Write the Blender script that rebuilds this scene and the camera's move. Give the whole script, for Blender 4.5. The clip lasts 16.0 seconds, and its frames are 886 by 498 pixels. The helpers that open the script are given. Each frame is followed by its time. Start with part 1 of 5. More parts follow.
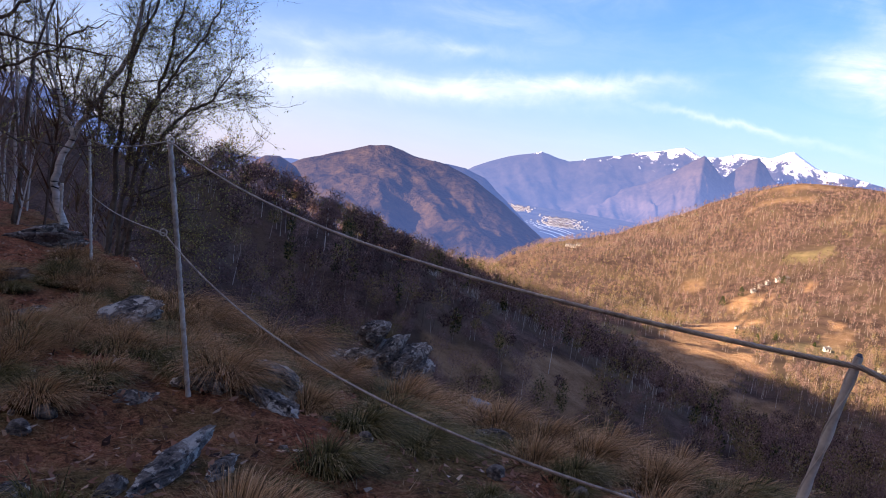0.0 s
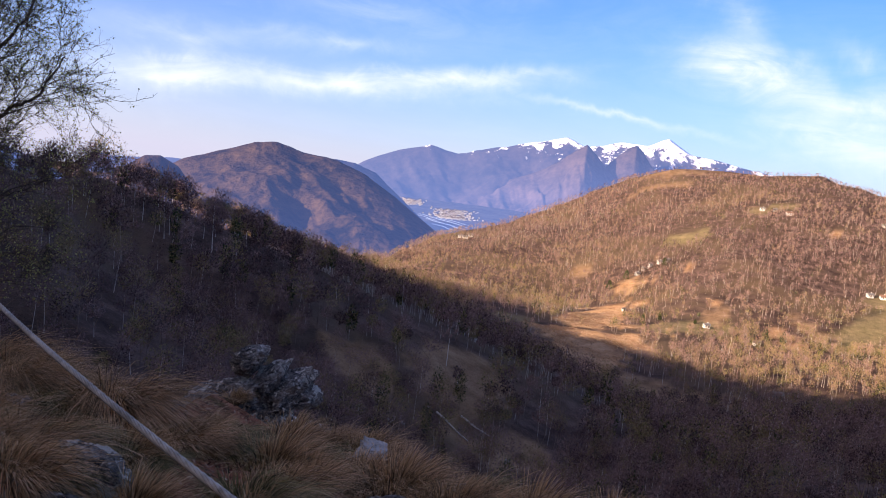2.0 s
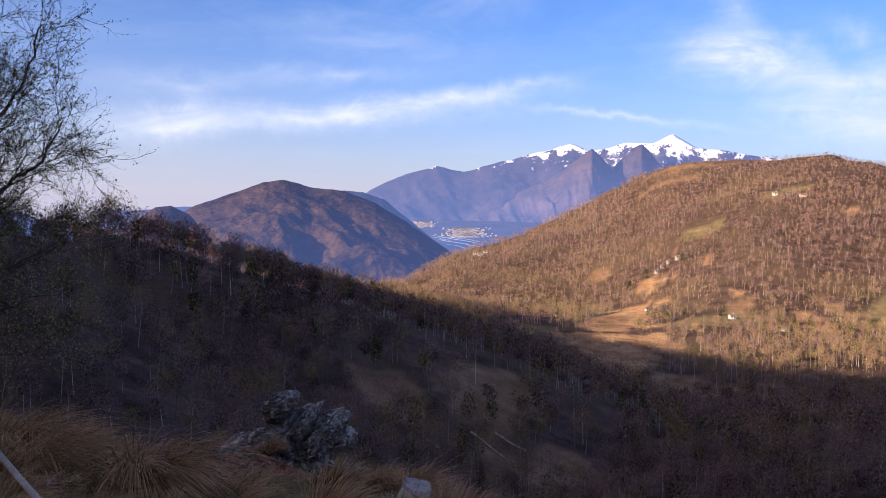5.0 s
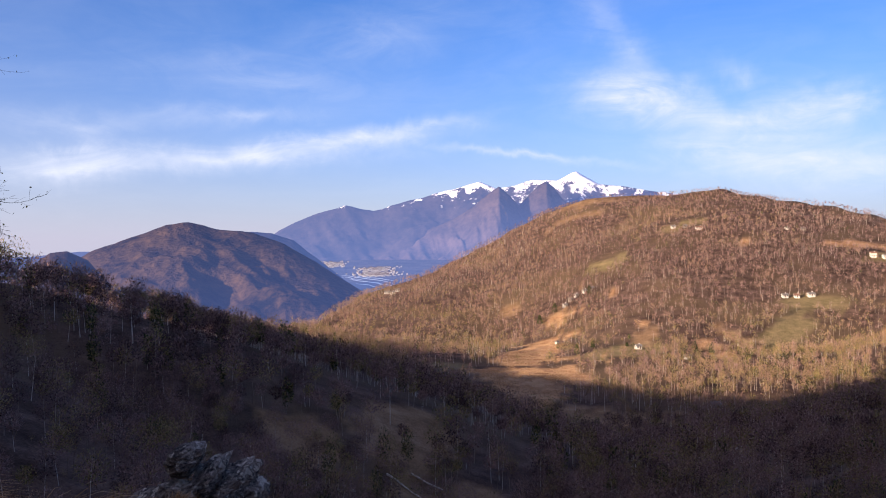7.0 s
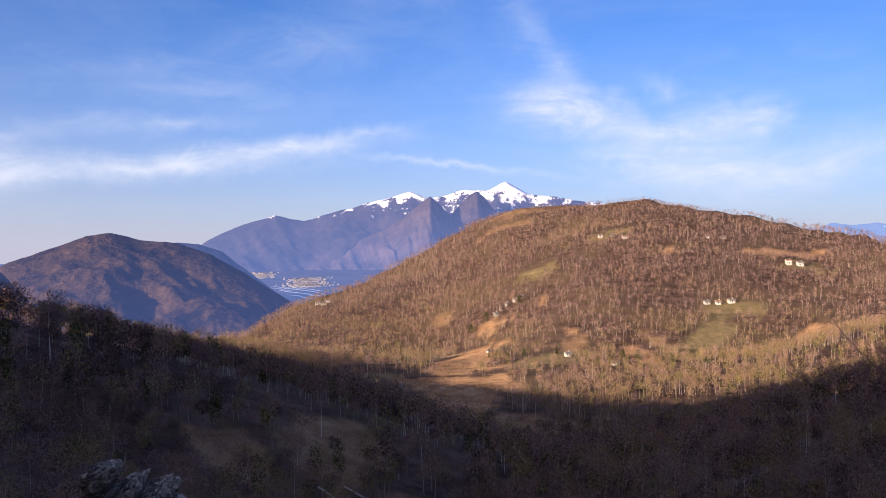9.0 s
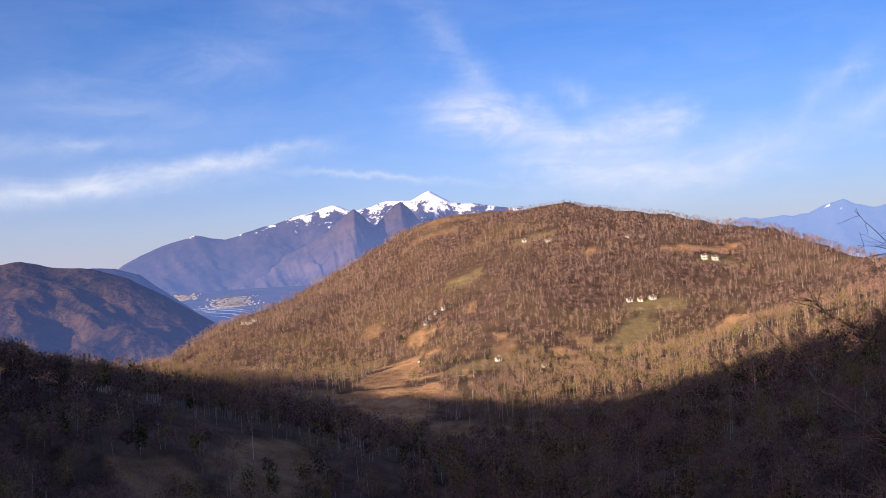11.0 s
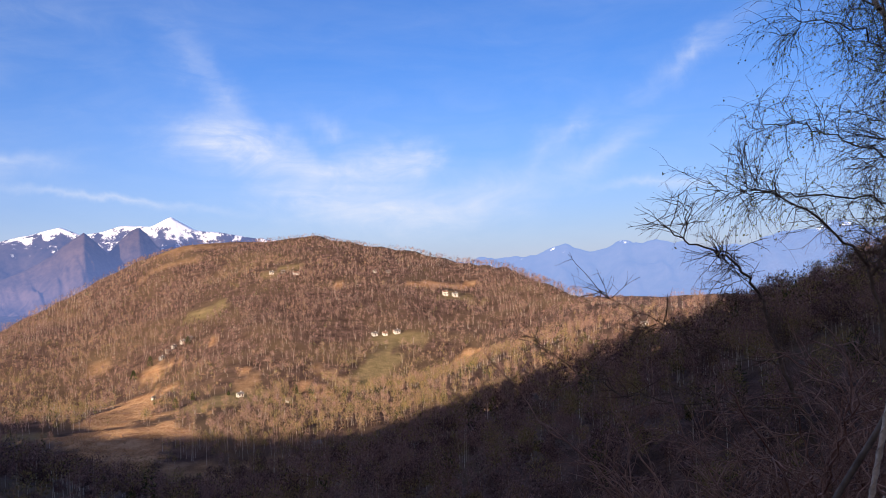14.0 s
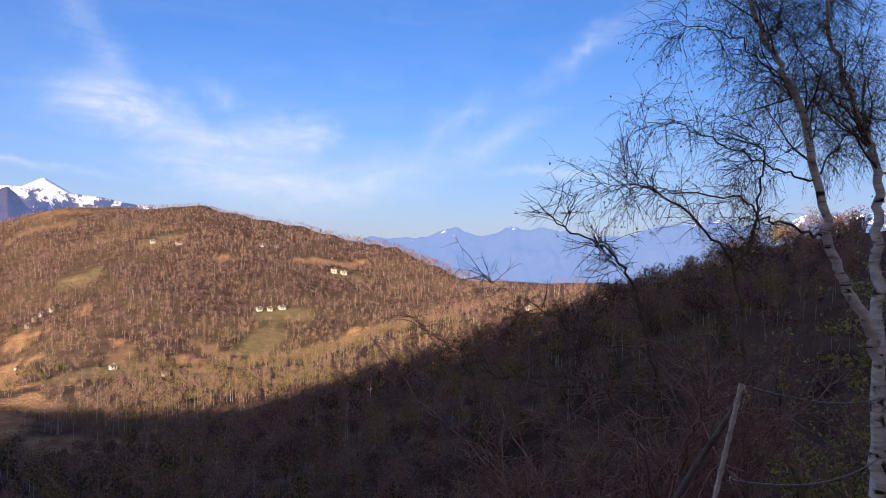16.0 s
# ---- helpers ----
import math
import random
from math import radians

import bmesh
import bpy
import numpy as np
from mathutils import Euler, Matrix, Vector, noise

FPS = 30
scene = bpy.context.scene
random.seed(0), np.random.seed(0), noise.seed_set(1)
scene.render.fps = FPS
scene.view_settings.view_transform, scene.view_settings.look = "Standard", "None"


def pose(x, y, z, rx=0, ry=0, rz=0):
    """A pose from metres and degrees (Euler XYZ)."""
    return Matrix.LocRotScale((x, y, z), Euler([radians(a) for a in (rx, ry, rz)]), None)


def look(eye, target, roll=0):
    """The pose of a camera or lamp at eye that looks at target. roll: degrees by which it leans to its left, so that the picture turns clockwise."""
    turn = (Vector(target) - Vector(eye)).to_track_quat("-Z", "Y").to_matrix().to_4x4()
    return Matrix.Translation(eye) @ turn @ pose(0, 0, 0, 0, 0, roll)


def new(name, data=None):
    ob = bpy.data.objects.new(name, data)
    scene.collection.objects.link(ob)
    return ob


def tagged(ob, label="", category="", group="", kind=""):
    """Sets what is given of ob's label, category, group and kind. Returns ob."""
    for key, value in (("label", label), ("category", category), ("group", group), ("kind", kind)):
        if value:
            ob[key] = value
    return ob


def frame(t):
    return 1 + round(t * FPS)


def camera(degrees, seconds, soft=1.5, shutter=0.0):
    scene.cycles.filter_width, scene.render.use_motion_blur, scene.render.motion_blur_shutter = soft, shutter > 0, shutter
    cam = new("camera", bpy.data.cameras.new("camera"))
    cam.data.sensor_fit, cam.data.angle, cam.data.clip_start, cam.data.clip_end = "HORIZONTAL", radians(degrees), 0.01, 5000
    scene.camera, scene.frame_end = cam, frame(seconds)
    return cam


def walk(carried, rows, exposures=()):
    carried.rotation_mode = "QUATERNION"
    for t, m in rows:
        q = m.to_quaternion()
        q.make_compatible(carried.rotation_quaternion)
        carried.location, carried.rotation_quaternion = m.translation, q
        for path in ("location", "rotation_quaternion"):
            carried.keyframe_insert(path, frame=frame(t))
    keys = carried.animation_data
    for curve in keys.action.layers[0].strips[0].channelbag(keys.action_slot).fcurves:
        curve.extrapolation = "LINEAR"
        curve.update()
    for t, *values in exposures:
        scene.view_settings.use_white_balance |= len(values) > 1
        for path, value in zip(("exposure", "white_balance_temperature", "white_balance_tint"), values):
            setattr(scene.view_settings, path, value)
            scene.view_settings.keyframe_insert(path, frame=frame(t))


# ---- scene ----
cam = camera(58.5, 16.0, soft=1.0)
PATH = [
    (0.0, pose(0.001, 0.002, 0.000, 84.20, -8.30, 13.81)),
    (0.5, pose(-0.037, 0.238, -0.014, 84.69, -7.98, 13.20)),
    (1.0, pose(-0.062, 0.568, -0.007, 85.23, -7.85, 11.35)),
    (1.5, pose(-0.068, 0.734, 0.032, 85.48, -7.22, 8.81)),
    (2.0, pose(-0.141, 0.959, 0.054, 84.81, -6.71, 5.85)),
    (2.5, pose(-0.143, 1.041, 0.089, 83.85, -5.85, 3.27)),
    (3.0, pose(-0.141, 1.028, 0.125, 84.21, -4.37, 1.87)),
    (3.5, pose(-0.139, 1.051, 0.105, 84.62, -2.64, 3.22)),
    (4.0, pose(-0.170, 1.111, 0.094, 85.32, -0.41, 5.64)),
    (4.2, pose(-0.180, 1.111, 0.091, 85.56, -0.44, 6.64)),
    (6.3, pose(-0.211, 1.193, 0.081, 87.71, -0.32, 3.77)),
    (6.5, pose(-0.212, 1.195, 0.080, 88.15, 0.00, 2.64)),
    (7.0, pose(-0.214, 1.199, 0.079, 88.99, 0.65, -0.01)),
    (7.5, pose(-0.210, 1.206, 0.080, 89.22, 0.54, -1.51)),
    (8.0, pose(-0.195, 1.213, 0.066, 89.52, 0.49, -3.06)),
    (8.5, pose(-0.179, 1.224, 0.064, 89.54, 0.67, -4.19)),
    (10.8, pose(-0.137, 1.352, 0.069, 90.22, 3.25, -9.37)),
    (11.0, pose(-0.136, 1.354, 0.068, 90.16, 3.74, -10.34)),
    (11.5, pose(-0.111, 1.367, 0.065, 90.34, 4.40, -12.29)),
    (12.0, pose(-0.087, 1.385, 0.065, 90.12, 3.95, -14.23)),
    (12.5, pose(-0.074, 1.396, 0.063, 90.54, 4.17, -18.51)),
    (13.0, pose(-0.069, 1.400, 0.064, 91.17, 2.79, -22.34)),
    (13.5, pose(-0.063, 1.399, 0.066, 91.58, 2.94, -26.01)),
    (14.0, pose(-0.067, 1.385, 0.068, 91.64, 2.17, -28.44)),
    (14.5, pose(-0.060, 1.384, 0.068, 91.66, 1.84, -31.05)),
    (15.0, pose(-0.055, 1.382, 0.067, 91.43, 1.76, -33.15)),
    (15.5, pose(-0.050, 1.378, 0.066, 90.95, 1.65, -34.91)),
    (16.0, pose(-0.049, 1.371, 0.064, 90.08, -0.57, -36.39)),
]
walk(cam, PATH, [(0.0, 1.46, 6540, 14.0), (3.0, 1.18, 6400, 15.0), (7.0, 1.00, 6400, 14.5), (12.0, 0.81, 6400, 13.5), (16.0, 0.83, 6330, 11.0)])

# ------------------------------------------------------------------ sky and sun
SUN_AZ, SUN_EL = -122.0, 14.0     # bearing to the right of +y, and elevation, in degrees


def node(tree, kind, **values):
    n = tree.nodes.new(kind)
    for key, value in values.items():
        if key == "op":
            n.operation = value
        elif key == "blend":
            n.blend_type = value
        elif key == "dtype":
            n.data_type = value
        elif key == "name":
            n.attribute_name = value
        else:
            n.inputs[key.replace("_", " ")].default_value = value
    return n


def ramp(tree, source, stops):
    n = tree.nodes.new("ShaderNodeValToRGB")
    e = n.color_ramp.elements
    while len(e) < len(stops):
        e.new(0.5)
    for el, (p, c) in zip(e, stops):
        el.position, el.color = p, (*c, 1) if len(c) == 3 else c
    tree.links.new(source, n.inputs[0])
    return n.outputs[0]


def math_node(tree, op, a, b=0.0, clamp=False):
    n = tree.nodes.new("ShaderNodeMath")
    n.operation, n.use_clamp = op, clamp
    for i, v in enumerate((a, b)):
        if isinstance(v, (int, float)):
            n.inputs[i].default_value = v
        else:
            tree.links.new(v, n.inputs[i])
    return n.outputs[0]


def mix(tree, fac, a, b, blend="MIX"):
    n = tree.nodes.new("ShaderNodeMix")
    n.data_type, n.blend_type = "RGBA", blend
    for i, v in ((0, fac), (6, a), (7, b)):
        if isinstance(v, (int, float)):
            n.inputs[i].default_value = v
        elif isinstance(v, tuple):
            n.inputs[i].default_value = (*v, 1)
        else:
            tree.links.new(v, n.inputs[i])
    return n.outputs[2]


world = bpy.data.worlds.new("sky")
scene.world = world
world.use_nodes = True
wt = world.node_tree
wt.nodes.clear()
sky = wt.nodes.new("ShaderNodeTexSky")
sky.sky_type, sky.sun_disc = "NISHITA", False
sky.sun_elevation, sky.sun_rotation = radians(SUN_EL), radians(SUN_AZ)
sky.air_density, sky.dust_density, sky.ozone_density, sky.altitude = 1.0, 0.6, 2.0, 700
geo = wt.nodes.new("ShaderNodeTexCoord")
sep = wt.nodes.new("ShaderNodeSeparateXYZ")
wt.links.new(geo.outputs["Generated"], sep.inputs[0])
bearing = math_node(wt, "ARCTAN2", sep.outputs[0], sep.outputs[1])
bearing = math_node(wt, "MULTIPLY", bearing, 180 / math.pi)
elev = math_node(wt, "MULTIPLY", math_node(wt, "ARCSINE", sep.outputs[2]), 180 / math.pi)
comb = wt.nodes.new("ShaderNodeCombineXYZ")
wt.links.new(bearing, comb.inputs[0])
wt.links.new(elev, comb.inputs[1])


def wisps(scale_x, scale_y, lean, seed, detail=6.0, rough=0.55, warp=0.6):
    """Streaky cloud noise over bearing and elevation."""
    mp = wt.nodes.new("ShaderNodeMapping")
    mp.inputs["Rotation"].default_value = (0, 0, radians(lean))
    mp.inputs["Scale"].default_value = (scale_x, scale_y, 1)
    mp.inputs["Location"].default_value = (seed, seed * 0.7, seed)
    wt.links.new(comb.outputs[0], mp.inputs[0])
    n = node(wt, "ShaderNodeTexNoise", Scale=1.0, Detail=detail, Roughness=rough, Distortion=warp)
    wt.links.new(mp.outputs[0], n.inputs["Vector"])
    return n.outputs[0]


def patch(az, el, wide, high, lean=0.0):
    """A soft round weight about a bearing and an elevation."""
    mp = wt.nodes.new("ShaderNodeMapping")
    mp.vector_type = "TEXTURE"
    mp.inputs["Location"].default_value = (az, el, 0)
    mp.inputs["Rotation"].default_value = (0, 0, radians(lean))
    mp.inputs["Scale"].default_value = (wide, high, 1)
    wt.links.new(adrift.outputs[0], mp.inputs[0])
    g = wt.nodes.new("ShaderNodeTexGradient")
    g.gradient_type = "QUADRATIC_SPHERE"
    wt.links.new(mp.outputs[0], g.inputs[0])
    return g.outputs[1]


# bearing, elevation, half-length, half-height, lean, weight of each cirrus stroke
CLOUDS = [(12.6, 9.4, 4.8, 2.0, -10, 0.82), (16.0, 8.7, 4.8, 1.7, -17, 0.66), (20.0, 7.6, 5.2, 1.5, -7, 0.62), (24.6, 7.9, 4.6, 1.9, 7, 0.85), (20, 6.8, 11, 3.2, -6, 0.32),
          (27.2, 8.3, 2.2, 1.1, 12, 0.45), (13.4, 12.6, 4.6, 1.3, 130, 0.30), (20.6, 10.4, 2.8, 1.0, 149, 0.30), (10.5, 15.5, 5, 1.6, 120, 0.16),
          (25.0, 4.8, 9.5, 2.6, -4, 0.75), (31.0, 5.2, 5.5, 2.2, 12, 0.35), (18.5, 5.6, 5.5, 1.6, -18, 0.40),
          (-16, 5.6, 15, 1.15, 2, 0.80), (-6, 6.8, 9, 0.95, 8, 0.75), (-1, 8.0, 5.5, 0.6, 9, 0.45), (-25, 4.7, 8, 1.3, 8, 0.65), (-25, 5.9, 3.2, 1.0, 22, 0.45),
          (-14, 8.6, 9, 0.8, 1, 0.35), (-12, 11, 11, 1.6, -6, 0.22), (-5, 14, 9, 2.0, 10, 0.18), (-24, 7.6, 9, 1.0, 3, 0.35), (6, 5.6, 10.5, 0.36, -8.5, 0.50),
          (40.0, 7.6, 5.8, 1.3, 28, 0.40), (44.6, 5.6, 5.6, 0.45, -3, 0.75), (46.6, 14.2, 7.0, 1.0, 30, 0.36), (36.0, 8.4, 3.4, 1.4, 42, 0.26), (38.4, 9.8, 3.4, 0.9, 52, 0.22),
          (34.0, 6.0, 6.0, 2.2, 8, 0.28), (1, 17, 12, 2.5, 16, 0.12), (75, 14, 18, 5, 20, 0.4)]
drift = node(wt, "ShaderNodeTexNoise", Scale=0.22, Detail=5.0, Roughness=0.6, Distortion=0.4)
wt.links.new(comb.outputs[0], drift.inputs["Vector"])
shove = wt.nodes.new("ShaderNodeVectorMath")
shove.operation = "MULTIPLY_ADD"
wt.links.new(drift.outputs["Color"], shove.inputs[0])
shove.inputs[1].default_value = (5.0, 2.6, 0)
shove.inputs[2].default_value = (-2.5, -1.3, 0)
adrift = wt.nodes.new("ShaderNodeVectorMath")
adrift.operation = "ADD"
wt.links.new(comb.outputs[0], adrift.inputs[0])
wt.links.new(shove.outputs[0], adrift.inputs[1])
cover = 0.0
for az, el, wide, high, lean, weight in CLOUDS:
    cover = math_node(wt, "ADD", math_node(wt, "MULTIPLY", patch(az, el, wide * 1.35, high * 1.5, lean), weight * 1.5), cover)
streak = ramp(wt, wisps(0.05, 0.20, 4, 3.1, 7.0, 0.6, 1.0), [(0.25, (0, 0, 0)), (0.75, (1, 1, 1))])
fine = ramp(wt, wisps(0.16, 0.45, 14, 8.4, 9.0, 0.62, 1.6), [(0.25, (0.35, 0.35, 0.35)), (0.75, (1, 1, 1))])
veil = math_node(wt, "MULTIPLY", streak, 0.16)
thick = math_node(wt, "ADD", math_node(wt, "MULTIPLY", math_node(wt, "MULTIPLY", cover, math_node(wt, "ADD", math_node(wt, "MULTIPLY", streak, 0.7), 0.45)), 1.15), veil)
thick = math_node(wt, "MULTIPLY", thick, fine)
haze = math_node(wt, "POWER", math_node(wt, "SUBTRACT", 1.0, math_node(wt, "DIVIDE", elev, 17.0), True), 2.2)
sunward = math_node(wt, "DIVIDE", math_node(wt, "SUBTRACT", 35.0, bearing), 75.0, True)
low = math_node(wt, "MULTIPLY", haze, math_node(wt, "ADD", math_node(wt, "MULTIPLY", sunward, 0.10), 0.76))
SKY_GAIN = 0.071
dotn = wt.nodes.new("ShaderNodeVectorMath")
dotn.operation = "DOT_PRODUCT"
wt.links.new(geo.outputs["Generated"], dotn.inputs[0])
dotn.inputs[1].default_value = (math.sin(radians(SUN_AZ)), math.cos(radians(SUN_AZ)), 0.15)
glow = math_node(wt, "POWER", math_node(wt, "MULTIPLY", math_node(wt, "ADD", dotn.outputs["Value"], 0.35), 0.74, True), 1.6)
blue = mix(wt, 1.0, sky.outputs[0], (0.47, 0.84, 1.5), "MULTIPLY")
east = math_node(wt, "MULTIPLY", math_node(wt, "DIVIDE", math_node(wt, "SUBTRACT", bearing, 12.0), 48.0, True), 0.34)
blue = mix(wt, east, blue, (0.30, 0.85, 2.1))
blue = mix(wt, glow, blue, (3.1, 2.55, 2.25))
air = mix(wt, low, blue, (4.7, 4.45, 5.4))
air = mix(wt, math_node(wt, "MULTIPLY", thick, 0.9, True), air, (6.3, 6.7, 7.6))
bg = node(wt, "ShaderNodeBackground", Strength=SKY_GAIN)
wt.links.new(air, bg.inputs[0])
wout = wt.nodes.new("ShaderNodeOutputWorld")
wt.links.new(bg.outputs[0], wout.inputs[0])

sun = new("sun", bpy.data.lights.new("sun", "SUN"))
sun.data.energy, sun.data.angle, sun.data.color = 5.0, radians(0.6), (1.0, 0.79, 0.57)
sd = Vector((math.sin(radians(SUN_AZ)) * math.cos(radians(SUN_EL)), math.cos(radians(SUN_AZ)) * math.cos(radians(SUN_EL)), math.sin(radians(SUN_EL))))
sun.matrix_world = look(sd * 100, (0, 0, 0))

# ------------------------------------------------------------------ materials
def material(name, rough=0.9, spec=0.25):
    m = bpy.data.materials.new(name)
    m.use_nodes = True
    t = m.node_tree
    b = t.nodes["Principled BSDF"]
    b.inputs["Roughness"].default_value = rough
    b.inputs["Specular IOR Level"].default_value = spec
    return m, t, b


def place(tree, kind="Object"):
    return tree.nodes.new("ShaderNodeTexCoord").outputs[kind]


def noise_tex(tree, scale, detail=4.0, rough=0.55, vector=None, warp=0.0):
    n = node(tree, "ShaderNodeTexNoise", Scale=scale, Detail=detail, Roughness=rough, Distortion=warp)
    tree.links.new(vector if vector is not None else place(tree), n.inputs["Vector"])
    return n.outputs[0]


def bump(tree, bsdf, source, strength=0.4, distance=0.05):
    n = node(tree, "ShaderNodeBump", Strength=strength, Distance=distance)
    tree.links.new(source, n.inputs["Height"])
    tree.links.new(n.outputs[0], bsdf.inputs["Normal"])


def attr(tree, name):
    n = tree.nodes.new("ShaderNodeAttribute")
    n.attribute_name = name
    return n.outputs["Fac"]


def simple(name, dark, light, scale, rough=0.9, relief=0.3, distance=0.01, spec=0.25, detail=6.0, vector="Object"):
    """Two-tone mottled surface with fine relief."""
    m, t, b = material(name, rough, spec)
    v = place(t, vector)
    big = noise_tex(t, scale * 0.22, 3.0, 0.5, v)
    fine_n = noise_tex(t, scale, detail, 0.65, v)
    both = math_node(t, "ADD", math_node(t, "MULTIPLY", big, 0.5), math_node(t, "MULTIPLY", fine_n, 0.5))
    t.links.new(ramp(t, both, [(0.36, dark), (0.64, light)]), b.inputs["Base Color"])
    bump(t, b, fine_n, relief, distance)
    return m


# land: forest floor, meadow and bare tawny grass by the weights of each place
LAND, t, b = material("land_cover", 0.95, 0.1)
v = place(t)
n_big, n_mid, n_small = noise_tex(t, 0.012, 5, 0.6, v), noise_tex(t, 0.09, 5, 0.65, v), noise_tex(t, 1.6, 6, 0.7, v)
wood = ramp(t, math_node(t, "ADD", math_node(t, "MULTIPLY", n_mid, 0.6), math_node(t, "MULTIPLY", n_small, 0.4)),
            [(0.36, (0.034, 0.02, 0.015)), (0.5, (0.108, 0.067, 0.053)), (0.64, (0.24, 0.15, 0.115))])
wood = mix(t, ramp(t, n_big, [(0.45, (0, 0, 0)), (0.62, (1, 1, 1))]), wood, (0.15, 0.10, 0.062))
mead = ramp(t, math_node(t, "ADD", math_node(t, "MULTIPLY", n_mid, 0.65), math_node(t, "MULTIPLY", n_small, 0.35)),
            [(0.35, (0.15, 0.112, 0.055)), (0.5, (0.245, 0.187, 0.092)), (0.68, (0.37, 0.26, 0.14))])
tawny = ramp(t, math_node(t, "ADD", math_node(t, "MULTIPLY", n_mid, 0.6), math_node(t, "MULTIPLY", n_small, 0.4)),
             [(0.35, (0.19, 0.10, 0.045)), (0.48, (0.46, 0.255, 0.13)), (0.62, (0.62, 0.40, 0.22))])
col = mix(t, attr(t, "meadow"), wood, mead)
col = mix(t, attr(t, "tawny"), col, tawny)
t.links.new(col, b.inputs["Base Color"])
bump(t, b, math_node(t, "ADD", n_mid, math_node(t, "MULTIPLY", n_small, 0.2)), 0.8, 2.0)

# ledge: trodden earth, dead leaves and short grass
EARTH, t, b = material("ledge_earth", 0.95, 0.1)
v = place(t)
e1, e2, e3, e4 = noise_tex(t, 0.9, 5, 0.6, v), noise_tex(t, 7, 8, 0.75, v, 0.8), noise_tex(t, 45, 6, 0.75, v, 0.5), noise_tex(t, 160, 3, 0.7, v)
grit = math_node(t, "ADD", math_node(t, "MULTIPLY", e2, 0.35), math_node(t, "ADD", math_node(t, "MULTIPLY", e3, 0.4), math_node(t, "MULTIPLY", e4, 0.25)))
# lowest grit tones near black: occlusion in cracks put into the colour
soil = ramp(t, grit, [(0.40, (0.03, 0.013, 0.009)), (0.47, (0.26, 0.088, 0.046)), (0.54, (0.60, 0.225, 0.115)), (0.62, (0.84, 0.45, 0.27))])
moss = ramp(t, grit, [(0.40, (0.03, 0.02, 0.009)), (0.5, (0.21, 0.13, 0.05)), (0.62, (0.50, 0.33, 0.15))])
t.links.new(mix(t, ramp(t, e1, [(0.45, (0, 0, 0)), (0.60, (1, 1, 1))]), soil, moss), b.inputs["Base Color"])
bump(t, b, math_node(t, "ADD", e2, math_node(t, "MULTIPLY", e3, 0.5)), 1.0, 0.06)


def tinted(name, stops, rough=0.9):
    """Colour by the tint that each tree or tuft carries."""
    m, t, b = material(name, rough, 0.1)
    t.links.new(ramp(t, attr(t, "tint"), stops), b.inputs["Base Color"])
    return m


FAR_TRUNK = tinted("pale_trunk", [(0.0, (0.13, 0.085, 0.065)), (0.45, (0.32, 0.235, 0.18)), (0.75, (0.60, 0.50, 0.42)), (1.0, (0.76, 0.68, 0.58))])
FAR_TWIG = tinted("bare_twig", [(0.0, (0.13, 0.075, 0.05)), (0.4, (0.23, 0.135, 0.085)), (0.7, (0.28, 0.175, 0.10)), (1.0, (0.34, 0.21, 0.12))])
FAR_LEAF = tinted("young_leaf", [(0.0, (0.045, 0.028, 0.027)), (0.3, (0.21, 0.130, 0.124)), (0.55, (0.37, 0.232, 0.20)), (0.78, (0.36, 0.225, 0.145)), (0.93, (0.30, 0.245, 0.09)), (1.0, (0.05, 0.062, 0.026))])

# materials of the near things
BARK_WHITE, t, b = material("birch_bark", 0.75, 0.2)
v = place(t)
mp = t.nodes.new("ShaderNodeMapping")
mp.inputs["Scale"].default_value = (5, 5, 22)
t.links.new(v, mp.inputs[0])
band = noise_tex(t, 1.0, 5, 0.6, mp.outputs[0], 0.6)
scar = noise_tex(t, 3.2, 4, 0.6, v)
c = ramp(t, band, [(0.36, (0.05, 0.04, 0.035)), (0.41, (0.58, 0.51, 0.44)), (0.58, (0.86, 0.78, 0.70))])
c = mix(t, ramp(t, scar, [(0.60, (0, 0, 0)), (0.66, (1, 1, 1))]), c, (0.07, 0.055, 0.045))
t.links.new(c, b.inputs["Base Color"])
bump(t, b, band, 0.5, 0.01)
BARK_DARK = simple("dark_bark", (0.07, 0.05, 0.038), (0.27, 0.205, 0.155), 26, 0.9, 0.7, 0.01)
TWIG = simple("twig_bark", (0.08, 0.052, 0.038), (0.21, 0.14, 0.10), 40, 0.8, 0.2, 0.002)
TWIG_RED = simple("reddish_twig", (0.17, 0.095, 0.075), (0.50, 0.31, 0.24), 40, 0.8, 0.2, 0.002)


def leafy(name, stops):
    m, t, b = material(name, 0.65, 0.25)
    t.links.new(ramp(t, attr(t, "tint"), stops), b.inputs["Base Color"])
    b.inputs["Transmission Weight"].default_value = 0.0
    tr = t.nodes.new("ShaderNodeBsdfTranslucent")
    t.links.new(ramp(t, attr(t, "tint"), stops), tr.inputs[0])
    mx = t.nodes.new("ShaderNodeMixShader")
    mx.inputs[0].default_value = 0.35
    t.links.new(b.outputs[0], mx.inputs[1])
    t.links.new(tr.outputs[0], mx.inputs[2])
    t.links.new(mx.outputs[0], t.nodes["Material Output"].inputs[0])
    return m


LEAF = leafy("spring_leaf", [(0.0, (0.36, 0.24, 0.10)), (0.5, (0.56, 0.46, 0.15)), (1.0, (0.46, 0.48, 0.14))])
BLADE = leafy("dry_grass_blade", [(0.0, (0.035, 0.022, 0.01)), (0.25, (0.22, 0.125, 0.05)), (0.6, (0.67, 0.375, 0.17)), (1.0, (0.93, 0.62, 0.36))])
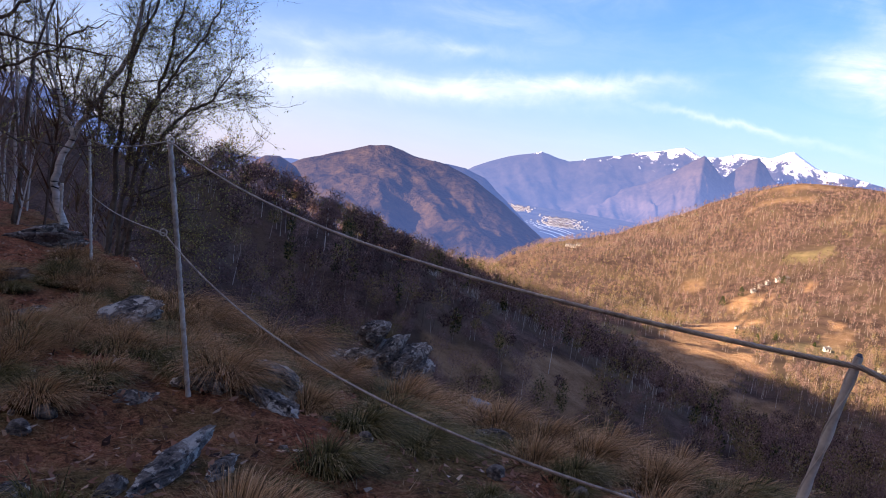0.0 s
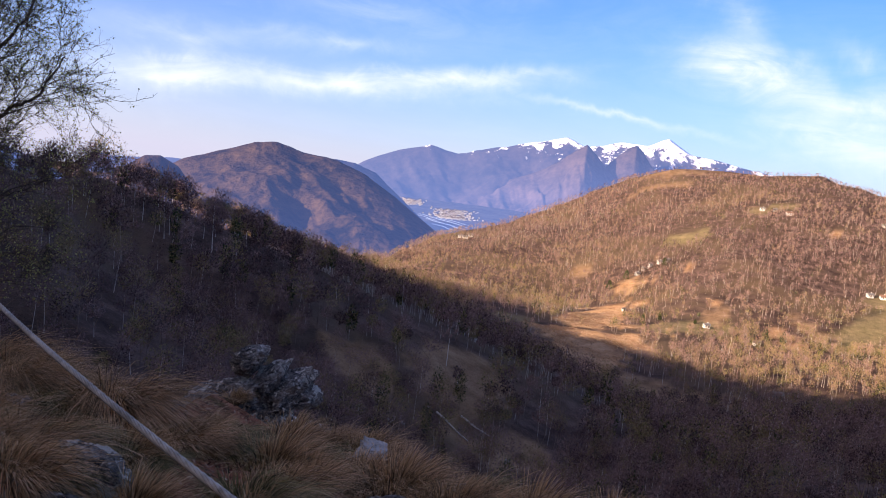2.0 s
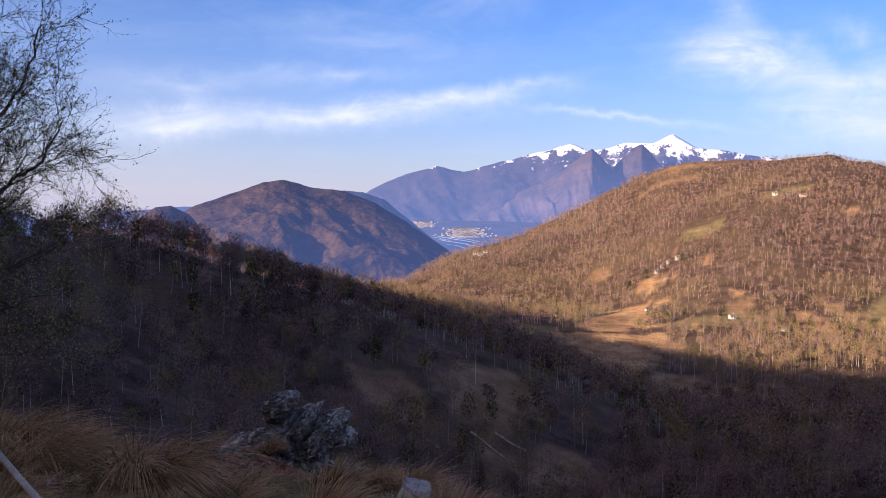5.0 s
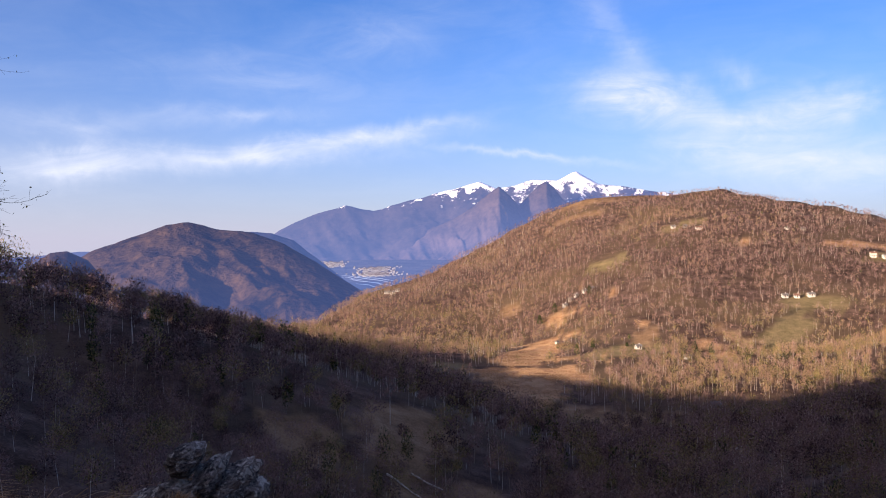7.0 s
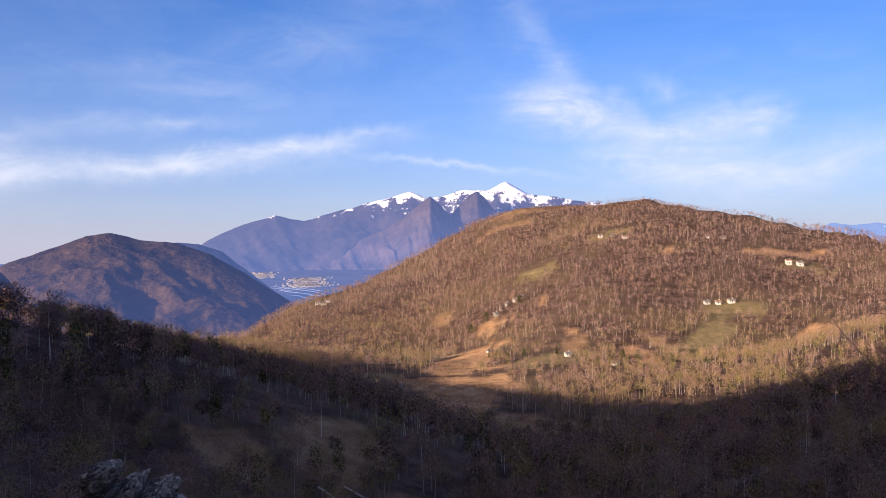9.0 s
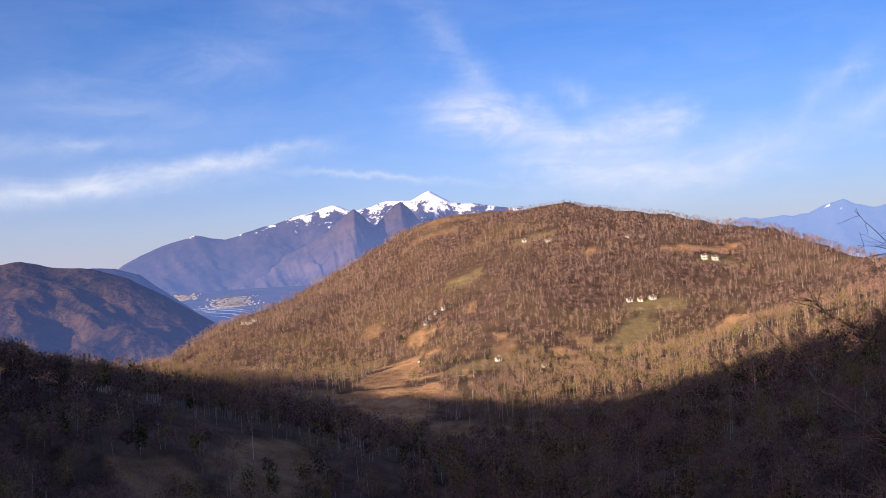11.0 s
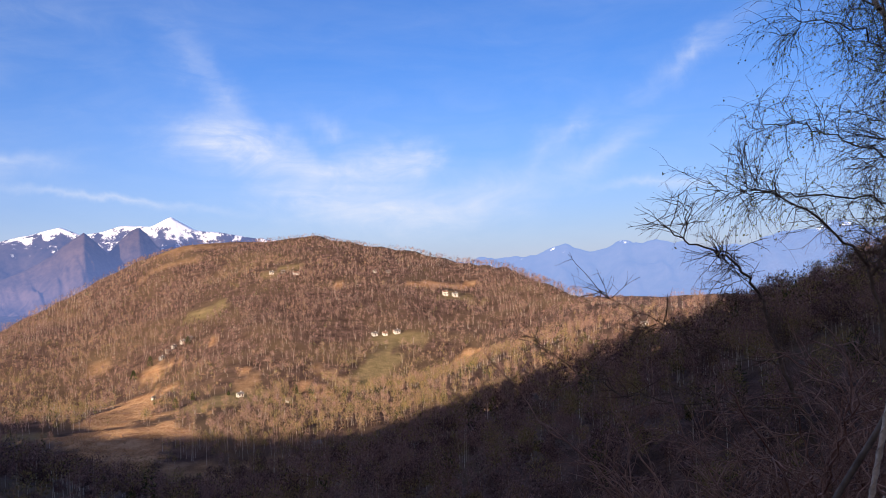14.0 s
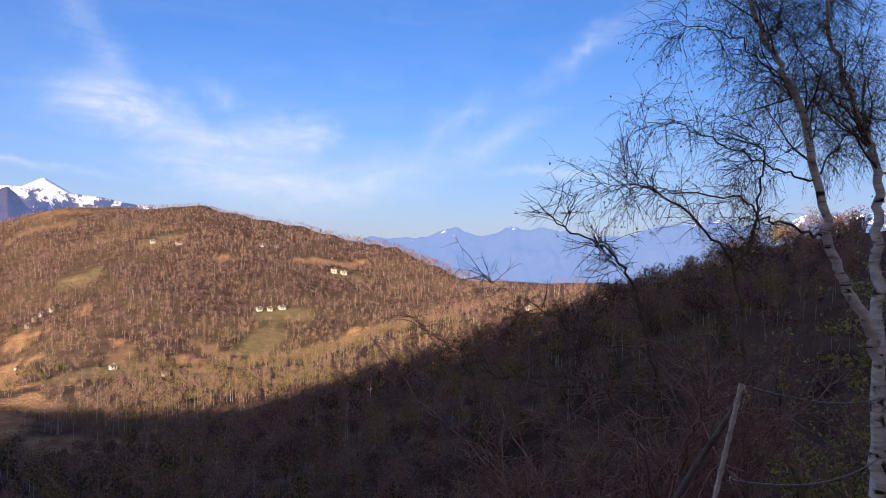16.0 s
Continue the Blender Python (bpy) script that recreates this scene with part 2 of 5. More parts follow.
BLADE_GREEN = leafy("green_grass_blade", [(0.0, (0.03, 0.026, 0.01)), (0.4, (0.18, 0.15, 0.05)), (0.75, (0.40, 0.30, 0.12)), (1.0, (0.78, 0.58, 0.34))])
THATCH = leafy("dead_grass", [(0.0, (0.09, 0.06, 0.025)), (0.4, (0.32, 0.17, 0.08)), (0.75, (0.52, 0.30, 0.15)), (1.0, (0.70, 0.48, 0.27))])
DEAD_LEAF = leafy("dead_leaf", [(0.0, (0.06, 0.028, 0.018)), (0.5, (0.34, 0.15, 0.09)), (0.85, (0.56, 0.30, 0.19)), (1.0, (0.82, 0.66, 0.50))])

ROCK, t, b = material("lichened_schist", 0.9, 0.25)
v = place(t)
mp = t.nodes.new("ShaderNodeMapping")
mp.inputs["Scale"].default_value = (2.0, 2.0, 9.0)
mp.inputs["Rotation"].default_value = (0.5, 0.3, 0)
t.links.new(v, mp.inputs[0])
layer = noise_tex(t, 3.0, 9, 0.75, mp.outputs[0], 0.9)
grain = noise_tex(t, 34, 5, 0.7, v)
lich = noise_tex(t, 11, 8, 0.7, v, 0.5)
c = ramp(t, math_node(t, "ADD", math_node(t, "MULTIPLY", layer, 0.65), math_node(t, "MULTIPLY", grain, 0.35)),
         [(0.40, (0.018, 0.015, 0.014)), (0.47, (0.17, 0.14, 0.125)), (0.54, (0.40, 0.325, 0.275)), (0.63, (0.68, 0.585, 0.50))])
c = mix(t, ramp(t, lich, [(0.535, (0, 0, 0)), (0.57, (1, 1, 1))]), c, (0.84, 0.76, 0.66))
rust = noise_tex(t, 2.7, 5, 0.6, v)
c = mix(t, ramp(t, rust, [(0.56, (0, 0, 0)), (0.68, (0.8, 0.8, 0.8))]), c, (0.20, 0.11, 0.06))
t.links.new(c, b.inputs["Base Color"])
bump(t, b, math_node(t, "ADD", layer, math_node(t, "MULTIPLY", grain, 0.35)), 1.0, 0.09)
STEEL = simple("weathered_steel", (0.40, 0.33, 0.26), (0.86, 0.77, 0.64), 60, 0.6, 0.4, 0.002, 0.5)
STEEL.node_tree.nodes["Principled BSDF"].inputs["Metallic"].default_value = 0.05
WIRE = simple("wire_rope_steel", (0.17, 0.135, 0.105), (0.58, 0.49, 0.40), 90, 0.5, 0.3, 0.001, 0.5)
WIRE.node_tree.nodes["Principled BSDF"].inputs["Metallic"].default_value = 0.1
DARK_SLEEVE = simple("dark_plastic", (0.05, 0.06, 0.085), (0.14, 0.16, 0.20), 50, 0.5, 0.1, 0.001, 0.4)
GREY_WOOD = simple("grey_weathered_wood", (0.10, 0.085, 0.07), (0.28, 0.24, 0.20), 18, 0.85, 0.6, 0.01)

# ------------------------------------------------------------------ relief of the land
def vnoise(x, y, seed=0):
    """Smooth value noise in 0..1 on a unit lattice."""
    xi, yi = np.floor(x).astype(np.int64), np.floor(y).astype(np.int64)
    fx, fy = x - xi, y - yi
    fx, fy = fx * fx * (3 - 2 * fx), fy * fy * (3 - 2 * fy)

    def h(a, b):
        n = (a * 374761393 + b * 668265263 + seed * 1274126177) & 0x7FFFFFFF
        n = ((n ^ (n >> 13)) * 1274126177) & 0x7FFFFFFF
        return ((n ^ (n >> 16)) & 0xFFFF) / 65535.0
    top = h(xi, yi) * (1 - fx) + h(xi + 1, yi) * fx
    bot = h(xi, yi + 1) * (1 - fx) + h(xi + 1, yi + 1) * fx
    return top * (1 - fy) + bot * fy


def fbm(x, y, octaves=4, seed=0):
    total, amp, norm = 0.0, 1.0, 0.0
    for k in range(octaves):
        total = total + amp * vnoise(x * 2 ** k + 17.3 * k, y * 2 ** k - 9.1 * k, seed + k)
        norm += amp
        amp *= 0.5
    return total / norm - 0.5


def polar(az, d, z):
    """A crest point from its bearing (degrees to the right of +y), distance and height."""
    return (d * math.sin(radians(az)), d * math.cos(radians(az)), z)


def ridge(x, y, crest, slope, power=1.0):
    """Height of a ridge with this crest line and side slope."""
    out = np.full_like(x, -1e9)
    for (ax, ay, az), (bx, by, bz) in zip(crest, crest[1:]):
        dx, dy = bx - ax, by - ay
        s = np.clip(((x - ax) * dx + (y - ay) * dy) / (dx * dx + dy * dy), 0, 1)
        d = np.hypot(x - ax - s * dx, y - ay - s * dy)
        out = np.maximum(out, az + s * (bz - az) - slope * d ** power)
    return out


HILL = [polar(-14, 1060, -140), polar(-9.2, 1100, -123), polar(-5.9, 1150, -94), polar(-1.8, 1200, -74), polar(3.1, 1260, -21),
        polar(7.2, 1300, 32), polar(11.2, 1290, 58), polar(16.6, 1260, 63), polar(19.3, 1250, 65), polar(22.7, 1210, 44),
        polar(25.8, 1180, 33), polar(30.1, 1130, 9), polar(32.9, 1080, 5), polar(35, 1000, -15), polar(38.5, 850, -42),
        polar(42.1, 720, -40), polar(47.6, 600, -36)]
SPUR_EAST = [polar(47.6, 560, -37), polar(51.3, 440, -33), polar(53.0, 425, -25), polar(54.4, 415, -13), polar(56.8, 400, -4), polar(60.5, 370, 5),
             polar(65.6, 330, 8), polar(80, 250, 22)]
SPUR_BACK = [polar(80, 250, 22), polar(110, 160, 30), polar(170, 110, 30)]
SPUR_WEST = [polar(-46, 240, 10), polar(-33, 270, -13), polar(-29, 285, -11), polar(-27, 300, -15), polar(-22.5, 340, -26),
             polar(-18.4, 390, -39), polar(-15.3, 440, -53), polar(-12.1, 520, -65), polar(-9.7, 600, -74), polar(-6, 680, -86),
             polar(-2.5, 720, -92)]
SPINE = [polar(-66, 5, -1.6), polar(-58, 30, -7), polar(-62, 90, -6), polar(-75, 200, 30), polar(-90, 450, 120)]
SHADE = [(-300, 470, -46), (-300, 400, -19), (-300, 286, -9), (-300, 254, 4), (-300, 222, 18), (-300, 147, 44), (-300, 39, 82),
         (-300, -28, 108), (-300, -80, 150), (-300, -147, 176), (-240, -300, 195), (0, -420, 170), (250, -380, 120)]



def ledge_height(x, y):
    """The rocky ledge on which the path runs."""
    w = np.clip((x + 4.6) / 2.6, 0, 1)
    z = -1.2 - (0.03 + 0.22 * w) * np.maximum(y - 3.4, 0) - 0.07 * np.maximum(x - 0.5, 0)
    z = z + 0.06 * np.exp(-((x + 2.1) ** 2 + (y - 3.5) ** 2) / 1.2) + 0.25 * np.exp(-((x + 3.0) ** 2 + (y - 5.0) ** 2) / 1.5)
    z = z - 0.25 * np.exp(-((x + 4.4) ** 2 + (y - 4.4) ** 2) / 1.6)
    return z - 0.05 + 0.26 * fbm(x * 1.1, y * 1.1, 4, 5)


def ledge_edge(az):
    """How far the ledge reaches, by bearing in degrees."""
    return np.interp(az, [-180, -100, -60, -42, -36, -31, -26, -22, -19, -13, -9, 0, 10, 20, 35, 48, 60, 80, 110, 180],
                     [8, 14, 18, 13.5, 9.5, 6.8, 6.0, 5.9, 8.1, 8.0, 7.0, 5.6, 5.0, 4.6, 5.0, 6.5, 8.5, 10, 12, 8])


def height(x, y):
    """The height of the ground at x, y."""
    x, y = np.asarray(x, float), np.asarray(y, float)
    r, az = np.hypot(x, y), np.degrees(np.arctan2(x, y))
    over = np.maximum(r - ledge_edge(az), 0)
    face = ledge_height(x, y) - 1.05 * np.minimum(over, 18) - 0.62 * np.maximum(over - 18, 0)
    base = np.interp(r, [0, 300, 420, 620, 800, 1300, 5000], [-104, -104, -101, -93, -110, -152, -156])
    crest_r = np.interp(az, [-14, -1.8, 7.2, 19.3, 30.1, 35, 38.5, 42.1, 47.6], [1060, 1200, 1300, 1250, 1130, 1000, 850, 720, 600])
    layers = [base,
              ridge(x, y, HILL, 0.265 + 0.5 * np.clip((r - crest_r) / 40, 0, 1)),
              ridge(x, y, SPUR_EAST, 0.34 + 0.5 * np.clip((58 - az) / 3, 0, 1) * np.clip((r - 340) / 30, 0, 1)),
              ridge(x, y, SPUR_BACK, 0.8),
              ridge(x, y, SPUR_WEST, 0.36),
              ridge(x, y, SPINE, 0.62),
              ridge(x, y, SHADE, 0.8)]
    # the left flank falls no higher than its own skyline
    crest_z = np.interp(az, [-14, -9.2, -5.9, -1.8, 3.1, 7.2, 11.2, 16.6], [-140, -122, -88, -62, -19, 27, 58, 66])
    flank = crest_z - np.maximum((crest_z + 116) / (crest_r - 740), 0.02) * np.maximum(crest_r - r, 0) - 0.5 * np.maximum(r - crest_r, 0)
    low, high = np.minimum(layers[1], flank), np.maximum(layers[1], flank)
    part_of = np.clip((15 - az) / 13, 0, 1)
    part_of = part_of * part_of * (3 - 2 * part_of)
    layers[1] = layers[1] * (1 - part_of) + part_of * (low - 6 * np.log1p(np.exp(-np.minimum((high - low) / 6, 40))) + 2)
    k = 5.0
    big = np.max(layers, axis=0)
    z = big + k * np.log(sum(np.exp(np.maximum((l - big) / k, -40)) for l in layers)) * np.clip((r - 40) / 120, 0, 1)
    rough = np.clip((r - 60) / 300, 0, 1)
    z = z + rough * (16 * fbm(x / 170, y / 170, 3, 2) + 5 * fbm(x / 45, y / 45, 2, 9))
    near = np.clip((r - 12) / 25, 0, 1)
    z = z + near * (1 - rough) * 1.5 * fbm(x / 9, y / 9, 3, 3)
    return np.where(face > z, face, z)

# ------------------------------------------------------------------ the ground, one sheet to the horizon
def weights(x, y):
    """How far each place is meadow or bare tawny grass, and where no trees grow."""
    mead, bare = np.zeros_like(x), np.zeros_like(x)
    wob = 1 + 1.5 * fbm(x / 30, y / 30, 4, 31) + 0.9 * fbm(x / 6, y / 6, 3, 37)
    for cx, cy, rx, ry, turn, kind in FIELDS:
        a = radians(turn)
        u, w = (x - cx) * math.cos(a) + (y - cy) * math.sin(a), -(x - cx) * math.sin(a) + (y - cy) * math.cos(a)
        k = np.clip((1.15 - np.sqrt((u / rx) ** 2 + (w / ry) ** 2) * wob) * 4, 0, 1)
        if kind == "meadow":
            mead = np.maximum(mead, k)
        elif kind == "rough":
            mead, bare = np.maximum(mead, 0.25 * k), np.maximum(bare, 0.42 * k)
        else:
            bare = np.maximum(bare, k)
    return mead, bare


# centre, half-length, half-width, turn, cover
FIELDS = [(70, 640, 20, 100, -16, "tawny"), (52, 530, 32, 46, 0, "tawny"), (20, 485, 22, 18, 0, "tawny"),
          (-13, 228, 13, 32, 0, "rough"), (-36, 204, 9, 15, 30, "rough"), (8, 198, 9, 12, 0, "rough"), (108, 270, 18, 10, -20, "rough"), (120, 428, 30, 12, 0, "rough"), (75, 440, 26, 12, 0, "rough"), (40, 455, 22, 22, 0, "tawny"), (142, 615, 33, 18, 15, "meadow"), (165, 650, 14, 14, 0, "rough"), (170, 683, 3.5, 9, 20, "tawny"), (207, 608, 9, 26, 10, "tawny"), (372, 642, 26, 9, 25, "tawny"), (339, 896, 7, 10, 0, "tawny"), (190, 897, 27, 17, 10, "meadow"),
          (328, 706, 32, 17, 0, "meadow"), (283, 650, 15, 42, -38, "meadow"), (268, 634, 18, 12, 40, "meadow"), (112, 778, 8, 28, -15, "rough"),
          (460, 818, 24, 22, 0, "meadow"), (300, 985, 40, 10, 10, "meadow"), (445, 870, 40, 14, 0, "tawny"), (185, 1150, 40, 14, 0, "rough"),
          (250, 1230, 60, 20, 0, "rough"), (232, 640, 8, 20, 10, "rough"), (70, 850, 10, 16, 0, "rough"), (410, 440, 20, 14, 0, "rough"),
          (-40, 730, 14, 8, 0, "tawny"), (0, 560, 22, 14, 0, "meadow")]


def grid_mesh(name, verts, rows, cols, wrap=False):
    """A mesh of rows x cols points, row by row."""
    i = np.arange(rows - 1)[:, None] * cols
    j = np.arange(cols if wrap else cols - 1)[None, :]
    k = (j + 1) % cols
    quads = np.stack([i + j, i + k, i + cols + k, i + cols + j], -1).reshape(-1, 4)
    me = bpy.data.meshes.new(name)
    me.from_pydata(verts.tolist(), [], quads.tolist())
    me.polygons.foreach_set("use_smooth", np.ones(len(quads), bool))
    return me


def point_attr(me, name, values):
    a = me.attributes.new(name, "FLOAT", "POINT")
    a.data.foreach_set("value", np.asarray(values, np.float32))


bearings = np.concatenate([np.arange(-60, 75, 0.3), np.arange(75, 300, 2.5)])
radii = np.concatenate([np.linspace(0.05, 12, 75), np.geomspace(12.25, 1500, 235), np.geomspace(1540, 4950, 14)])
rr, aa = np.meshgrid(radii, np.radians(bearings), indexing="ij")
gx, gy = (rr * np.sin(aa)).ravel(), (rr * np.cos(aa)).ravel()
gz = height(gx, gy)
me = grid_mesh("ground", np.stack([gx, gy, gz], 1), len(radii), len(bearings), True)
mead, bare = weights(gx, gy)
point_attr(me, "meadow", mead)
point_attr(me, "tawny", bare)
me.materials.append(LAND)
me.materials.append(EARTH)
near_row = np.repeat((radii[:-1] < 13), len(bearings)).astype(np.int32)
me.polygons.foreach_set("material_index", near_row)
ground = tagged(new("ground", me), "wooded valley floor and slopes with meadows, below a rocky ledge", "ground", kind="structure")

# ------------------------------------------------------------------ distant mountains
def range_mesh(name, crest, depth, foot, spread, jag, seed, az0, az1, steps, rows=46, relief=0.5, across=0.8):
    """A far mountain range: crest given by bearing, distance and elevation angle; its face falls towards us."""
    cb, cd, ce = np.array(crest).T
    az = np.linspace(az0, az1, steps)
    dist, el = np.interp(az, cb, cd), np.interp(az, cb, ce)
    top = dist * np.tan(np.radians(el))
    top = top + jag * fbm(az * spread, np.zeros_like(az) + seed, 5, seed) * 1.2
    verts = []
    for i in range(rows):
        f = i / (rows - 1) * 1.25
        back = np.where(f > 1, (f - 1) * 4 * depth * 0.5, 0)
        d = dist - depth * max(1 - f, 0) + back
        prof = max(min(f, 1), 0) ** 1.25 if f <= 1 else 1 - (f - 1) * 2.4
        gully = fbm(az * spread * 0.55 + 2.5 * (1 - f), f * 2.2 + np.zeros_like(az), 5, seed + 40)
        ribs = np.abs(fbm(az * spread * 0.9 + f * 1.2, f * across + np.zeros_like(az), 4, seed + 70))
        z = foot + (top - foot) * prof + (top - foot) * (0.40 * gully - relief * ribs + 0.12 * relief) * math.sin(math.pi * min(f, 1)) ** 0.8
        verts.append(np.stack([d * np.sin(np.radians(az)), d * np.cos(np.radians(az)), z], 1))
    me = grid_mesh(name, np.concatenate(verts), rows, steps)
    return me


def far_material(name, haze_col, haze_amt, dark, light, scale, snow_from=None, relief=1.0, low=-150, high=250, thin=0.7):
    """Distance: wooded and rocky slopes, haze put into their emission; snow above a height."""
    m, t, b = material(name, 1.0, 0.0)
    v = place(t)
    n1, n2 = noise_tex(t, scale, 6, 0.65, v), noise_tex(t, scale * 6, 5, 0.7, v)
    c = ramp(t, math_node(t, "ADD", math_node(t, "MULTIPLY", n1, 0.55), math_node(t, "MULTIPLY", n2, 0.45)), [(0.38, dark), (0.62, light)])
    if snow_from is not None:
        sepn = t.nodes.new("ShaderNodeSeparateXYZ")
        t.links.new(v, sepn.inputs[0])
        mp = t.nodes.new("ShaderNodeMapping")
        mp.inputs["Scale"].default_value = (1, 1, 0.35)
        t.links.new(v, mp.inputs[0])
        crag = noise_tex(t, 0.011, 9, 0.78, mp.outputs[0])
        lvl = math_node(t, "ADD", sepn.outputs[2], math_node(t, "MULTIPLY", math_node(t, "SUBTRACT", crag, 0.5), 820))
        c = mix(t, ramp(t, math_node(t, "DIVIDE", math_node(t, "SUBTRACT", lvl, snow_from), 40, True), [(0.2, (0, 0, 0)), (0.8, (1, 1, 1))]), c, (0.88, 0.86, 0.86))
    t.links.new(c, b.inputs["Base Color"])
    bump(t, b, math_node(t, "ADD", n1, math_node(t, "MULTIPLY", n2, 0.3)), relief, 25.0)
    # blue air haze as the surface's own glow, scaled by height
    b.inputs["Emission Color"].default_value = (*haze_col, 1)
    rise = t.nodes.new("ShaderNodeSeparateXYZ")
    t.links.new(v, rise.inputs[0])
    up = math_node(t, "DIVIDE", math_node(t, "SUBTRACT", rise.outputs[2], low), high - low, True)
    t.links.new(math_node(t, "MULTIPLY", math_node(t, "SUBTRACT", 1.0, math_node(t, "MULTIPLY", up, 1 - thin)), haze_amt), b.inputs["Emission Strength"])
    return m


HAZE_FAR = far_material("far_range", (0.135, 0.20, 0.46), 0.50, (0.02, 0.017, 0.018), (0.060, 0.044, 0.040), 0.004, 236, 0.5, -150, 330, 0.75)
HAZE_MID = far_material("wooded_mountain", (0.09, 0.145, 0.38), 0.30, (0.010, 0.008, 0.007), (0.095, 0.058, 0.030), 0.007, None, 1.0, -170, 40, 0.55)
HAZE_BACK = far_material("hazed_wooded_flank", (0.10, 0.165, 0.42), 0.42, (0.012, 0.010, 0.010), (0.06, 0.04, 0.028), 0.006, None, 0.8, -170, 40, 0.8)
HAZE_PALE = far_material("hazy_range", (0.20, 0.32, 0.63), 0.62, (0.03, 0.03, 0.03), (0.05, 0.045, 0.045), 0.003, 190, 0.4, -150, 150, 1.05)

SNOWY = [(-30, 4300, -1.2), (-12.5, 4400, 0.0), (-11.8, 4420, 0.4), (-9.1, 4450, 1.6), (-7.0, 4500, 2.2), (-5.0, 4500, 1.9), (-1.8, 4550, 2.6),
         (0.3, 4600, 3.2), (2.7, 4600, 3.75), (4.0, 4550, 3.35), (6.4, 4600, 3.85), (8.2, 4550, 3.75), (9.6, 4600, 4.4), (11.2, 4600, 3.5),
         (13.1, 4600, 3.25), (14.7, 4600, 2.95), (18, 4600, 2.6), (26, 4600, 1.2), (34, 4600, 0)]
DOME = [(-33, 1950, -3.4), (-25.5, 1950, -1.8), (-23.8, 1930, -0.9), (-21.3, 1900, 0.1), (-19.3, 1900, 0.9), (-17.8, 1900, 1.15), (-15.1, 1880, 0.65),
        (-13.5, 1850, 0.3), (-11.3, 1800, -0.6), (-9.1, 1750, -1.9), (-7.3, 1700, -3.1), (-5.9, 1650, -3.9), (-4, 1600, -5.4)]
KNOLL = [(-31, 960, -4.5), (-27.8, 950, -1.8), (-26.4, 940, -0.8), (-25.4, 940, -0.75), (-24.2, 940, -1.4), (-22.5, 940, -3.4), (-21, 940, -5)]
WEST = [(-52, 1500, -1.0), (-47, 1500, 2.2), (-41.3, 1500, 1.9), (-38.2, 1500, 0.6), (-34.9, 1500, -1.2), (-31.5, 1500, -2.6), (-28, 1500, -4.5)]
EAST = [(20, 4700, 0.2), (30.5, 4700, 0.8), (34.6, 4650, 1.0), (37.4, 4650, 1.45), (39, 4650, 1.1), (41.1, 4600, 1.55), (43.5, 4600, 1.65), (46.7, 4500, 1.1),
        (50.3, 4400, 1.4), (54, 4400, 2.0), (55.1, 4400, 2.4), (56.6, 4400, 1.9), (62, 4400, 2.6), (75, 4400, 3.0), (90, 4400, 2.0)]
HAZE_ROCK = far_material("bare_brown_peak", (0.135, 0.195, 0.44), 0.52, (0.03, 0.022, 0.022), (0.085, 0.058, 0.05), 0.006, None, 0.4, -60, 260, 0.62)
BACK = [(-19, 2250, -1.5), (-16, 2250, -0.1), (-13.6, 2250, 0.4), (-12.2, 2250, 0.3), (-10.7, 2250, -0.2), (-9.1, 2200, -1.5), (-7.3, 2150, -3.0), (-5.6, 2100, -4.2), (-4.5, 2100, -5)]
PEAK_A = [(-9, 4300, -2.2), (-5, 4280, -1.0), (-1.5, 4260, 0.2), (0.8, 4250, 1.2), (2.2, 4230, 2.0), (3.4, 4200, 3.0), (4.1, 4200, 3.42), (4.7, 4210, 2.9), (5.6, 4240, 2.0), (7.5, 4260, 0.4), (9.6, 4280, -2.2)]
PEAK_B = [(2.6, 4330, -2.2), (4.0, 4330, 0.0), (5.2, 4330, 1.7), (6.2, 4320, 2.8), (7.0, 4300, 3.5), (7.5, 4300, 3.72), (8.0, 4310, 3.3), (8.6, 4320, 2.5), (9.6, 4320, 1.7), (11.5, 4330, 0.8)]
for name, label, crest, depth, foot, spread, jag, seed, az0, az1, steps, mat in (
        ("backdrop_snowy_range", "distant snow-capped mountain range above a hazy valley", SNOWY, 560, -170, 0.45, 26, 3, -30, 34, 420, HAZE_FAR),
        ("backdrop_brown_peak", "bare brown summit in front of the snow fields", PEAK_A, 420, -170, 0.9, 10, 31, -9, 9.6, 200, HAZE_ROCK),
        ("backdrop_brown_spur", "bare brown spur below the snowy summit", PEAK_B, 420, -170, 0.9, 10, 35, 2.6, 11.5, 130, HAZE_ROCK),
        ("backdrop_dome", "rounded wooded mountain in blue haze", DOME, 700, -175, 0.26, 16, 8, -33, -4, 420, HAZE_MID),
        ("backdrop_flank", "steep wooded flank with painted blue haze, behind the rounded mountain", BACK, 420, -170, 0.4, 8, 27, -19, -4.5, 120, HAZE_BACK),
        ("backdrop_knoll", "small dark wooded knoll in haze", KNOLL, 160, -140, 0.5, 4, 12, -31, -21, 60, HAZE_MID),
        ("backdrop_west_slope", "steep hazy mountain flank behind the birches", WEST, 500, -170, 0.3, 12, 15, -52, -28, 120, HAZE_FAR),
        ("backdrop_east_range", "distant range with snow tops, pale blue from painted haze", EAST, 700, -170, 0.8, 46, 21, 20, 90, 300, HAZE_PALE)):
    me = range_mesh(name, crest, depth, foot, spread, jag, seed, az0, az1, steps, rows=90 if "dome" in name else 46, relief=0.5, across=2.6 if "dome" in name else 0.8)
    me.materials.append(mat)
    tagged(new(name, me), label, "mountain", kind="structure")

